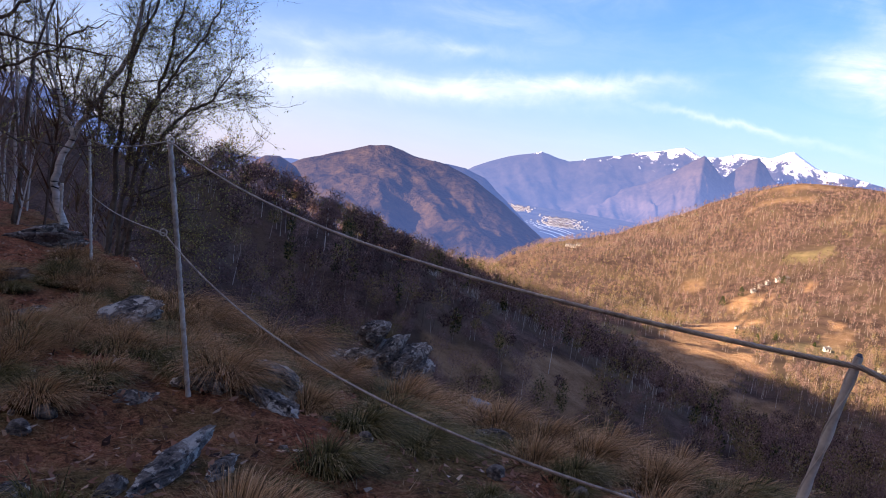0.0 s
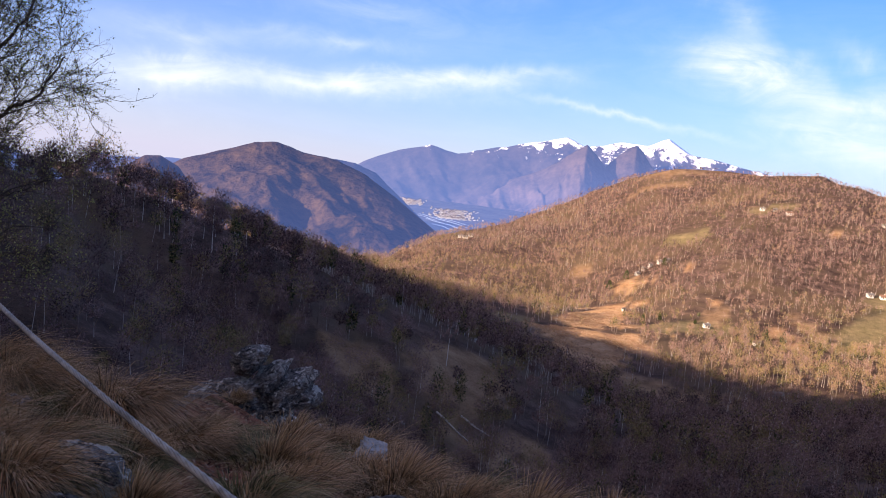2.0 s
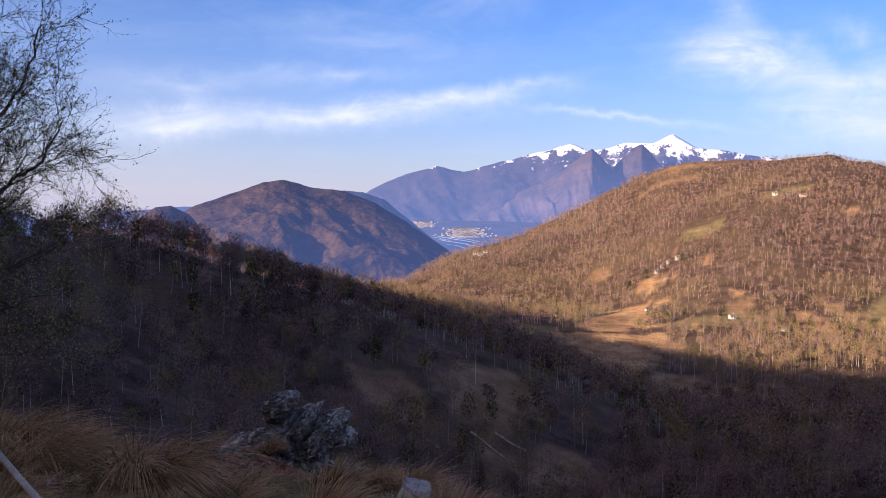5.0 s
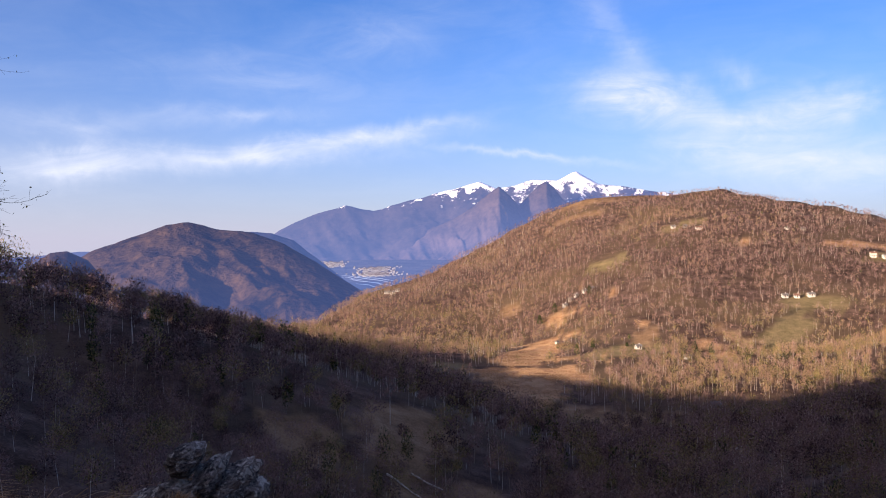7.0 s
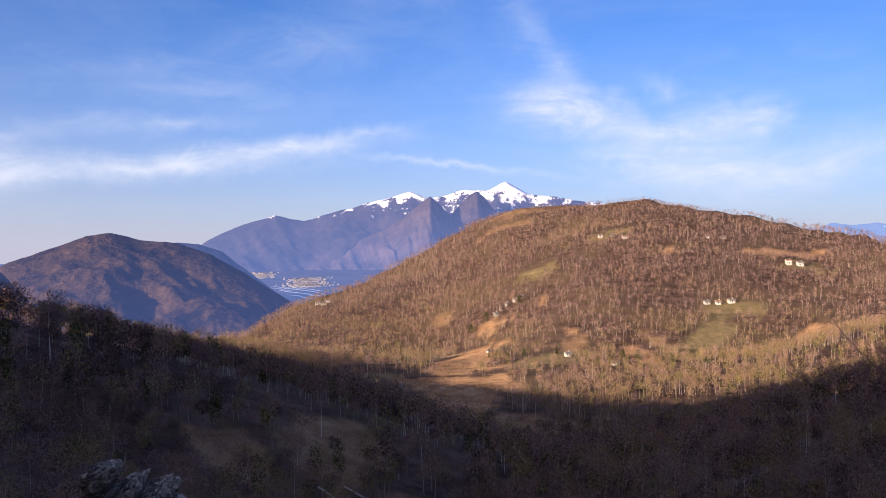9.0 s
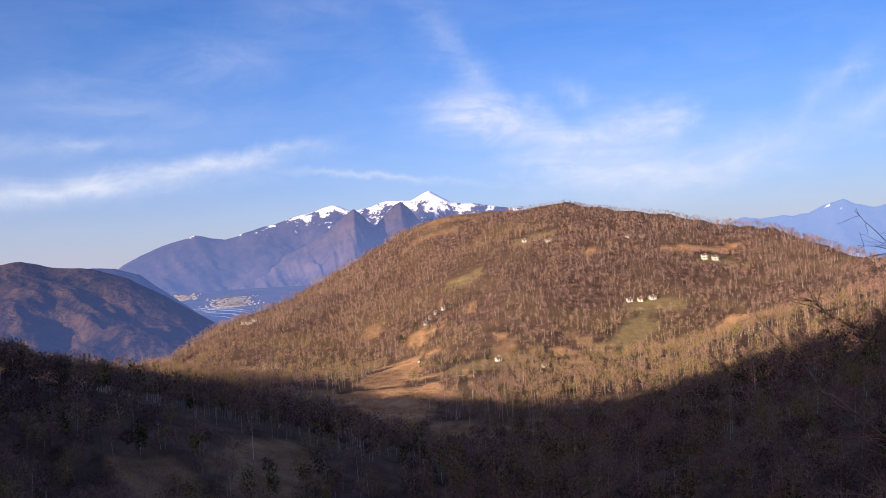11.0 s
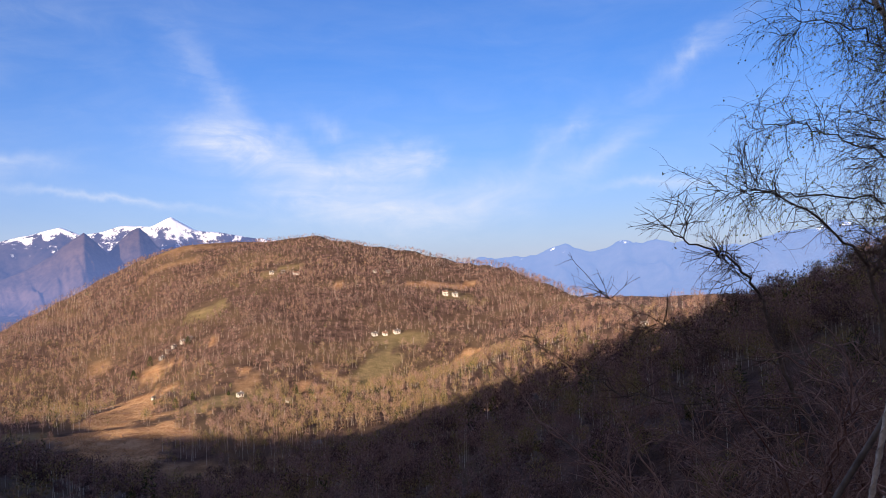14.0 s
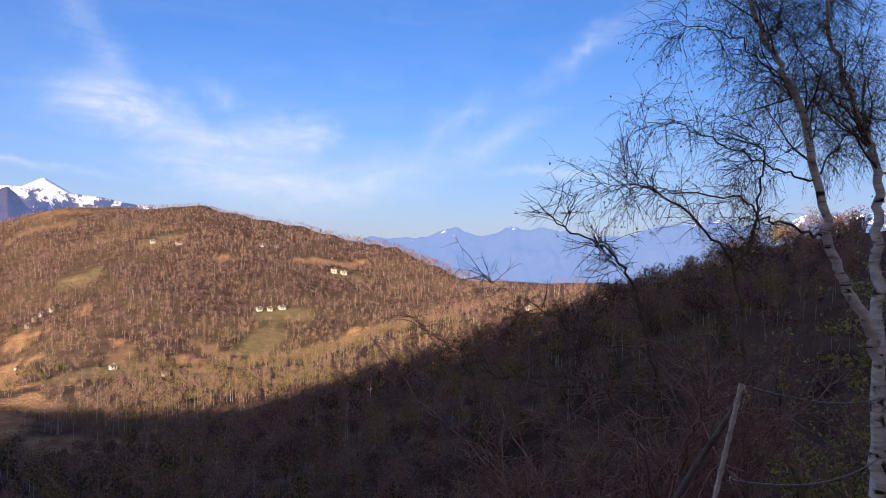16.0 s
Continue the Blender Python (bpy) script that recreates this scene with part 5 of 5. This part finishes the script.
    q = np.array([[0, 1, 3, 2], [2, 3, 5, 4], [4, 5, 7, 6], [6, 7, 9, 8]])
    F = (np.arange(n)[:, None, None] * 10 + q[None]).reshape(-1, 4)
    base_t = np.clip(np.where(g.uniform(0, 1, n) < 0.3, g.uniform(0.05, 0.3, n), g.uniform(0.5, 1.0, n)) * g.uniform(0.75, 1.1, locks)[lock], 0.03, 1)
    # tint falls to near black at the root, contact shade put into colour
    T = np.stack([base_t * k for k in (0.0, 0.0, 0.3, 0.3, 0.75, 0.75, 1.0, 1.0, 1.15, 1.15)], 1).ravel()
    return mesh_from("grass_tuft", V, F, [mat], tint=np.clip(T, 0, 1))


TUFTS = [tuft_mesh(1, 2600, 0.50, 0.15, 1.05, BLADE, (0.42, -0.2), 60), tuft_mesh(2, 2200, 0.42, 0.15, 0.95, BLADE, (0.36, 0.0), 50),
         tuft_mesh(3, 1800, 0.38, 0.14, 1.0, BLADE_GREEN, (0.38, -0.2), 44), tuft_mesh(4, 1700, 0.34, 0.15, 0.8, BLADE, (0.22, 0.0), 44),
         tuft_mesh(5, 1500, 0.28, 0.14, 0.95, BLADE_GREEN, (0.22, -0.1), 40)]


def tuft(x, y, kind, size, turn, label="tussock of long dry tawny grass on the ledge"):
    ob = new("grass_tuft", TUFTS[kind])
    ob.matrix_world = pose(x, y, on_ground(x, y) - 0.02, 0, 0, turn) @ Matrix.Diagonal((size * 1.15, size * 1.15, size * 1.1, 1))
    return tagged(ob, label, "grass", "grass tussocks")


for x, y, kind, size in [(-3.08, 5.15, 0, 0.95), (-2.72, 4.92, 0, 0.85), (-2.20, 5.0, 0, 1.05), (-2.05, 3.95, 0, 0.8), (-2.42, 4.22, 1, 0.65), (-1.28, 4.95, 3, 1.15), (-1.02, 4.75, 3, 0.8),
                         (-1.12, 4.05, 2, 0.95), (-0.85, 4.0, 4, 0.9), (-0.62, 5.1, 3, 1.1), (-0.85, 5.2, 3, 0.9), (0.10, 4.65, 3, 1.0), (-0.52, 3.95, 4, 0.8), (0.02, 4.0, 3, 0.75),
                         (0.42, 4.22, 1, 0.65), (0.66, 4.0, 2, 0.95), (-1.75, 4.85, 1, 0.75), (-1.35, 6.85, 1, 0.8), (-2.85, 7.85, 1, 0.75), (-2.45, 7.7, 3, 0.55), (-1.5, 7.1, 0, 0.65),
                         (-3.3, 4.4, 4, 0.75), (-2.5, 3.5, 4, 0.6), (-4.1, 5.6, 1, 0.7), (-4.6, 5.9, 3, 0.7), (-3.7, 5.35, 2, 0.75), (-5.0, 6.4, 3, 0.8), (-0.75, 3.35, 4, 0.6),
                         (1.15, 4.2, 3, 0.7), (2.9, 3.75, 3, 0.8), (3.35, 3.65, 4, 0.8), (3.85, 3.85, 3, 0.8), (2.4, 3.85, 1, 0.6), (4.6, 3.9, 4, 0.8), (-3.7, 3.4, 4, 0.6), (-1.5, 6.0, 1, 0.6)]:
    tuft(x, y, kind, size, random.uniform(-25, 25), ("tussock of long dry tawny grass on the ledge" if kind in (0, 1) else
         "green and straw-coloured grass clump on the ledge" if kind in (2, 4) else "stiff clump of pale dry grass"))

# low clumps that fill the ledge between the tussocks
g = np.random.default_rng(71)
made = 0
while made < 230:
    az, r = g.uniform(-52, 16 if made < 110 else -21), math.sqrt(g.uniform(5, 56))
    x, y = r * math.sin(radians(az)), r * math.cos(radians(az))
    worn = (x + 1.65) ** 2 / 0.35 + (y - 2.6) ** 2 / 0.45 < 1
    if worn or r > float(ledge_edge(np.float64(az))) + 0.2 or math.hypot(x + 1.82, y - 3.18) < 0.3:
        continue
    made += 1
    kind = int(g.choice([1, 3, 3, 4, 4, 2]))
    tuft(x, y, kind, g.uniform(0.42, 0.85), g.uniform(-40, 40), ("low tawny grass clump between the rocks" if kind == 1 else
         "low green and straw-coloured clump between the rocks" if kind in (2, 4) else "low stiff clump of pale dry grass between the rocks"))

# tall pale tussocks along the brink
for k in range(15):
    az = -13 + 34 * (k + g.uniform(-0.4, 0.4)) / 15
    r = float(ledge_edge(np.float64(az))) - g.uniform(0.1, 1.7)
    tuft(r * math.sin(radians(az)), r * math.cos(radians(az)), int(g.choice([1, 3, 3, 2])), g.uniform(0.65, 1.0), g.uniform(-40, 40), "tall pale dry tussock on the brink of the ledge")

# short grass and dead leaves spread over the ledge
g = np.random.default_rng(9)
n = 26000
a, r = np.radians(g.uniform(-75, 75, n)), np.sqrt(g.uniform(1.5, 100, n))
x, y = r * np.sin(a), r * np.cos(a)
ok = (r < ledge_edge(np.degrees(a)) + 0.3) & (fbm(x * 0.7, y * 0.7, 3, 44) > -0.12)
x, y = x[ok], y[ok]
n = len(x)
z = height(x, y) - 0.01
V, T = [], []
for s in range(2):
    aa = g.uniform(0, 6.28, n)
    ln, out = g.uniform(0.005, 0.05, n), g.uniform(0.03, 0.12, n)
    p = np.stack([x + g.normal(0, 0.03, n), y + g.normal(0, 0.03, n), z], 1)
    w = np.stack([-np.sin(aa), np.cos(aa), np.zeros(n)], 1) * 0.0022
    V.append(np.stack([p - w, p + w, p + np.stack([np.cos(aa) * out, np.sin(aa) * out, ln], 1)], 1))
    T.append(np.repeat(g.uniform(0, 1, n), 3))
V = np.concatenate(V).reshape(-1, 3)
tagged(new("short_grass", mesh_from("short_grass", V, np.arange(len(V)).reshape(-1, 3), [THATCH], tint=np.concatenate(T))),
       "short sparse grass between the rocks of the ledge", "grass", kind="stuff")
n = 26000
a, r = np.radians(g.uniform(-75, 70, n)), np.sqrt(g.uniform(1.2, 75, n))
x, y = r * np.sin(a), r * np.cos(a)
ok = r < ledge_edge(np.degrees(a))
x, y = x[ok], y[ok]
n = len(x)
c = np.stack([x, y, height(x, y) + 0.012], 1)
d1, d2 = g.normal(0, 1, (n, 3)) * [1, 1, 0.35], g.normal(0, 1, (n, 3)) * [1, 1, 0.35]
d1 *= (g.uniform(0.012, 0.032, n) / np.linalg.norm(d1, axis=1))[:, None]
d2 *= (g.uniform(0.006, 0.016, n) / np.linalg.norm(d2, axis=1))[:, None]
V = np.stack([c - d1, c + d2, c + d1 + [0, 0, 0.008], c - d2], 1).reshape(-1, 3)
tagged(new("leaf_litter", mesh_from("leaf_litter", V, np.arange(4 * n).reshape(-1, 4), [DEAD_LEAF], tint=np.repeat(g.uniform(0, 1, n), 4))),
       "scattered brown dead leaves on the trodden earth", "leaves", kind="stuff")

# loose stones on the trodden earth
STONES = [rock_mesh(400 + k, 0.05, 0.04, 0.028, sub=1) for k in range(4)]
for me in STONES:
    me.name = "stone"
g = np.random.default_rng(33)
for k in range(46):
    a, r = radians(g.uniform(-52, 10)), g.uniform(1.9, 6.0)
    x, y = r * math.sin(a), r * math.cos(a)
    s = g.uniform(0.5, 1.6)
    ob = new("stone", STONES[k % 4])
    ob.matrix_world = pose(x, y, on_ground(x, y) + 0.008 * s, g.uniform(-20, 20), g.uniform(-20, 20), g.uniform(0, 360)) @ Matrix.Diagonal((s, s, s, 1))
    tagged(ob, "small grey loose stone on the trodden earth", "stone", "loose stones")

# ------------------------------------------------------------------ houses on the hillside and the far town
PLASTER = simple("white_plaster", (0.62, 0.58, 0.52), (0.82, 0.79, 0.74), 0.9, 0.9, 0.2, 0.02)
STONEWALL = simple("grey_stone_wall", (0.16, 0.14, 0.125), (0.36, 0.32, 0.28), 1.6, 0.95, 0.7, 0.1)
SLATE = simple("grey_slate_roof", (0.14, 0.125, 0.12), (0.32, 0.29, 0.27), 1.4, 0.85, 0.5, 0.05)
TILE = simple("faded_red_roof", (0.22, 0.11, 0.075), (0.42, 0.24, 0.17), 1.4, 0.85, 0.5, 0.05)
GLAZING = simple("dark_window", (0.02, 0.022, 0.026), (0.05, 0.055, 0.06), 1.0, 0.2, 0.0, 0.01, 0.5)
DOORWOOD = simple("brown_door", (0.07, 0.04, 0.025), (0.15, 0.09, 0.055), 2.0, 0.8, 0.3, 0.01)


def box_mesh(name, lo, hi, mat):
    bm = bmesh.new()
    bmesh.ops.create_cube(bm, size=1.0)
    for v in bm.verts:
        v.co = [lo[i] + (hi[i] - lo[i]) * (v.co[i] + 0.5) for i in range(3)]
    me = bpy.data.meshes.new(name)
    bm.to_mesh(me)
    bm.free()
    me.materials.append(mat)
    return me


def child(name, me, parent):
    ob = new(name, me)
    ob.parent = parent
    return ob


def gable_mesh(name, w, d, eave, ridge_h, mat, over=0.0, thick=0.0):
    """A gabled body (thick 0) or a pitched roof slab with overhang."""
    bm = bmesh.new()
    if thick:
        x, yy = w / 2 + over, d / 2 + over
        drop = over * (ridge_h - eave) / (d / 2)
        sec = [(-yy, eave - drop), (0, ridge_h), (yy, eave - drop), (yy, eave - drop + thick), (0, ridge_h + thick * 1.2), (-yy, eave - drop + thick)]
    else:
        x = w / 2
        sec = [(-d / 2, -1.5), (d / 2, -1.5), (d / 2, eave), (0, ridge_h), (-d / 2, eave)]
    rings = [[bm.verts.new((sx, a, b)) for a, b in sec] for sx in (-x, x)]
    n = len(sec)
    if thick:
        for r, flip in ((rings[0], True), (rings[1], False)):
            for q in ((0, 1, 4, 5), (1, 2, 3, 4)):
                bm.faces.new([r[i] for i in (q if not flip else q[::-1])])
    else:
        bm.faces.new(rings[0][::-1])
        bm.faces.new(rings[1])
    for i in range(n):
        bm.faces.new([rings[0][i], rings[0][(i + 1) % n], rings[1][(i + 1) % n], rings[1][i]])
    bmesh.ops.recalc_face_normals(bm, faces=bm.faces)
    me = bpy.data.meshes.new(name)
    bm.to_mesh(me)
    bm.free()
    me.materials.append(mat)
    return me


def house(x, y, w, d, eave, turn, wall, roof, label, wins=3, stack=True):
    z = on_ground(x, y)
    w, d, eave = w * 0.8, d * 0.8, eave * 0.85
    h = new("house")
    h.matrix_world = pose(x, y, z + 0.4, 0, 0, turn)
    tagged(h, label, "house", "hillside houses")
    rh = eave + d * 0.27
    child("wall", gable_mesh("wall", w, d, eave, rh, wall), h)
    child("roof", gable_mesh("roof", w, d, eave + 0.03, rh + 0.03, roof, 0.5, 0.22), h)
    for i in range(wins):
        cx = -w / 2 + w * (i + 0.5) / wins
        for zz in ([0.9, 3.3] if eave > 4 else [0.9]):
            if i == wins // 2 and zz < 1:
                child("door", box_mesh("door", (cx - 0.5, -d / 2 - 0.06, 0), (cx + 0.5, -d / 2 + 0.1, 2.05), DOORWOOD), h)
            else:
                child("window", box_mesh("window", (cx - 0.45, -d / 2 - 0.05, zz), (cx + 0.45, -d / 2 + 0.1, zz + 1.1), GLAZING), h)
    child("window", box_mesh("window", (-w / 2 - 0.05, -0.45, 1.0), (-w / 2 + 0.1, 0.45, 2.1), GLAZING), h)
    if stack:
        child("chimney", box_mesh("chimney", (w * 0.2, 0.4, rh - 1.0), (w * 0.2 + 0.7, 1.1, rh + 0.9), wall), h)
    return h


W, S = "white-plastered cottage with a grey slate roof on the wooded hill", "grey stone hut with a slate roof among the trees"
house(151, 616, 5.5, 4.6, 2.6, 12, PLASTER, SLATE, "small white hut with a slate roof on a meadow", 2)
house(312.3, 725, 6.4, 5, 2.7, 5, PLASTER, SLATE, W)
house(322.6, 723.4, 5.4, 5, 2.5, -8, PLASTER, TILE, "white cottage with a faded red roof above the green meadow")
house(336, 724, 7.5, 5, 2.7, 4, PLASTER, SLATE, W)
for x, y, w, turn, m in ((123.4, 806, 6, 20, PLASTER), (131, 817, 5, 30, STONEWALL), (137.6, 822, 5.5, 25, PLASTER), (146.7, 823.4, 6.5, 15, PLASTER), (154, 823.5, 6, 10, STONEWALL)):
    house(x, y, w * 0.85, 4.2, 2.6, turn, m, SLATE, W if m is PLASTER else S, 2)
house(284.2, 978, 6.5, 5, 2.6, 0, PLASTER, SLATE, W)
house(309.6, 958, 9, 5.5, 2.6, 5, PLASTER, TILE, "long white farmhouse with a faded red roof near the hilltop")
house(297, 972, 5, 4.5, 2.5, 0, STONEWALL, SLATE, S)
house(447.6, 824.5, 7, 6, 4.4, -10, PLASTER, TILE, "two-storeyed white house with a red roof on the upper meadow", 3)
house(459, 821.4, 7.5, 5.5, 3.6, -4, PLASTER, SLATE, "two-storeyed white house with dark windows on the upper meadow", 3)
house(410, 448, 6, 4.5, 2.6, -20, PLASTER, SLATE, "small white hut on the wooded saddle", 2)
house(-5.4, 515, 8, 5.5, 2.8, 15, STONEWALL, SLATE, "grey stone barn in the shaded valley", 2, False)
house(179, 582, 6, 4.5, 2.4, 5, PLASTER, SLATE, "low white hut half hidden by birches", 2, False)
house(96.5, 677, 3.2, 2.6, 1.9, 30, PLASTER, SLATE, "tiny white shed beside the tawny clearing", 1, False)
house(262, 385, 7, 5, 2.4, 20, STONEWALL, SLATE, "ruined grey stone hut in the shaded wood", 2, False)
house(425, 935, 6, 5, 2.6, 0, STONEWALL, SLATE, S, 2)
house(408, 940, 5, 4, 2.4, 0, PLASTER, SLATE, W, 2)
for x, y in ((-78, 1085), (-70, 1075), (-64, 1090)):
    house(x, y, 8, 6, 3.0, 10, PLASTER, SLATE, "white cottage on the far flank of the hill", 2)

house(117, 250, 6.5, 5, 2.4, 15, STONEWALL, SLATE, "ruined grey stone hut in the shaded clearing", 2, False)
house(152, 444, 6, 4.5, 2.4, -10, STONEWALL, SLATE, "grey stone barn in the shaded valley", 2, False)
for k, (x, y, size) in enumerate([(99, 267, 2.0), (96, 264, 1.3), (104, 262, 1.5), (110, 248, 1.8), (113, 246, 1.2), (-25, 184, 1.1), (-22, 186, 0.8), (4, 190, 1.2), (7, 192, 0.8), (-17, 200, 0.9)]):
    block = rock((x, y, on_ground(x, y) + 0.15 * size), (size, size * 0.8, size * 0.6), (0, 10 * (k % 3), 40 * k), 270 + k, 0.0, 1.0, "grey boulder lying in the shaded clearing", 3)
    tagged(block, group="clearing boulders")
for k, (a, b) in enumerate([((-15, 199), (-6, 192)), ((-9, 203), (-1, 200))]):
    fallen = empty("fallen_trunk", (*a, on_ground(*a)), "pale fallen birch trunk lying in the clearing", "tree trunk", "fallen trunks")
    t = Tubes()
    ends = [np.array([p[0], p[1], on_ground(*p) + 0.35]) for p in (a, b)]
    t.add([ends[0] + (ends[1] - ends[0]) * f + np.array([0, 0, 0.15 * math.sin(7 * f + k)]) for f in np.linspace(0, 1, 9)], np.linspace(0.3, 0.14, 9), 8)
    part_mesh("trunk", t.mesh("trunk", BARK_WHITE), fallen)

# dry stalks on the brink
for k, (x, y, top) in enumerate([(1.78, 4.22, 0.74), (1.70, 4.15, 0.42), (1.92, 4.2, 0.45), (1.62, 4.28, 0.36)]):
    g = np.random.default_rng(500 + k)
    z = on_ground(x, y) - 0.03
    stalk = empty("dry_stalk", (x, y, z), "thin dry brown plant stalk on the brink of the ledge", "plant", "dry stalks")
    t = Tubes()
    line = shoot(g, (x, y, z), (0.02, 0, 1), top, 10, 0.05, 0.02)
    t.add(line, np.linspace(0.004, 0.0015, len(line)), 6)
    part_mesh("stem", t.mesh("stem", TWIG_RED), stalk)
    t = Tubes()
    for i in range(3, 11):
        p = line[i] + g.normal(0, 0.004, 3)
        q = p + np.array([*g.normal(0, 0.012, 2), 0.02])
        t.add([p, (p + q) / 2, q], [0.001, 0.0035, 0.001], 5)
    tagged(part_mesh("bud_cluster", t.mesh("bud_cluster", TWIG), stalk, "small dry buds along the stem"), kind="stuff")

# evergreens standing on the open slope
def conifer(x, y, h, seed):
    g = np.random.default_rng(seed)
    z = on_ground(x, y)
    thing = empty("yew", (x, y, z), "dark green rounded evergreen on the open slope", "tree", "evergreens")
    t = Tubes()
    t.add([(x, y, z - 0.3), (x, y, z + h * 0.5), (x, y, z + h * 0.95)], [0.22, 0.15, 0.03], 6)
    part_mesh("trunk", t.mesh("trunk", BARK_DARK), thing)
    k = 900
    u = g.normal(0, 1, (k, 3))
    u /= np.linalg.norm(u, axis=1)[:, None]
    s = g.uniform(0.02, 1, k)
    rad = h * 0.30 * np.sqrt(np.clip(1 - s ** 1.6, 0.02, 1)) * g.uniform(0.6, 1.05, k)
    a = g.uniform(0, 6.28, k)
    c = np.stack([x + np.cos(a) * rad, y + np.sin(a) * rad, z + h * (0.08 + 0.92 * s)], 1)
    d1, d2 = u * 0.45, g.normal(0, 0.22, (k, 3))
    V = np.stack([c - d2, c + d2, c + d1], 1).reshape(-1, 3)
    tagged(part_mesh("crown", mesh_from("crown", V, np.arange(3 * k).reshape(-1, 3), [EVERGREEN], tint=np.repeat(g.uniform(0, 1, k), 3)), thing), kind="stuff")


EVERGREEN = tinted("evergreen_needles", [(0.0, (0.035, 0.045, 0.02)), (1.0, (0.10, 0.11, 0.045))])
for k, (x, y, h) in enumerate(((190, 600, 9), (202, 597, 8.5), (225, 590, 6), (120, 640, 6), (104, 622, 7), (146, 632, 3.5), (95, 785, 9), (112, 800, 10), (150, 815, 8))):
    conifer(x, y, h, 300 + k)

# blue haze put into the emission of the town's walls and roofs
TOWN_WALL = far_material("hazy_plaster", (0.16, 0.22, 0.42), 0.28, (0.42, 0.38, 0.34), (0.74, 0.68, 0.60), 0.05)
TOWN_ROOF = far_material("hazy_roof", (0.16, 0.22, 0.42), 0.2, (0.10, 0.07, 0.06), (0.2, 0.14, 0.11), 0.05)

# far town on the valley floor: too many and too small to tell apart
g = np.random.default_rng(21)
V, F, M = [], [], []
for az0, az1, r0, r1, n in ((-8.8, -7.1, 3540, 3880, 130), (-6.4, -3.4, 2900, 3460, 330)):
    for _ in range(n):
        u = g.uniform(0, 1)
        r = r0 + (r1 - r0) * u + 130 * (g.uniform(0, 1) - 0.5)
        az = radians(az0 + (az1 - az0) * (0.5 + 0.28 * g.normal(0, 1)))
        cx, cy, w, h = r * math.sin(az), r * math.cos(az), g.uniform(1.8, 4.2), g.uniform(3, 6)
        gz = -149 + 0.03 * max(r - 3150, 0)
        o = len(V)
        V += [(cx + sx * w, cy + sy * w * 0.7, gz + sz * h) for sz in (0, 1) for sx, sy in ((-1, -1), (1, -1), (1, 1), (-1, 1))]
        V += [(cx - w, cy, gz + h * 1.35), (cx + w, cy, gz + h * 1.35)]
        F += [(o, o + 1, o + 5, o + 4), (o + 1, o + 2, o + 6, o + 5), (o + 3, o, o + 4, o + 7), (o + 2, o + 3, o + 7, o + 6), (o + 4, o + 5, o + 9, o + 8), (o + 6, o + 7, o + 8, o + 9)]
        M += [0, 0, 0, 0, 1, 1]
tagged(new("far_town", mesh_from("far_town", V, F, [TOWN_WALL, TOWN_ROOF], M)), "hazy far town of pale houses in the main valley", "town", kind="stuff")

BRACKEN = tinted("dead_bracken", [(0.0, (0.26, 0.15, 0.08)), (0.6, (0.46, 0.29, 0.17)), (1.0, (0.62, 0.44, 0.29))])
# dead bracken standing on the tawny clearings
g = np.random.default_rng(88)
x, y = g.uniform(-20, 400, 300000), g.uniform(440, 760, 300000)
ok = (weights(x, y)[1] > 0.55) & (fbm(x / 9, y / 9, 3, 61) > -0.1)
x, y = x[ok], y[ok]
n = len(x)
a, tall = g.uniform(0, math.pi, n), g.uniform(0.25, 0.8, n)
c = np.stack([x, y, height(x, y) - 0.1], 1)
w = np.stack([np.cos(a), np.sin(a), np.zeros(n)], 1) * g.uniform(0.12, 0.4, n)[:, None]
V = np.stack([c - w, c + w, c + np.stack([g.normal(0, 0.2, n), g.normal(0, 0.2, n), tall], 1)], 1).reshape(-1, 3)
tagged(new("dead_bracken", mesh_from("dead_bracken", V, np.arange(3 * n).reshape(-1, 3), [BRACKEN], tint=np.repeat(g.uniform(0.2, 1, n), 3))),
       "dead tawny bracken covering the valley clearings", "bracken", kind="stuff")
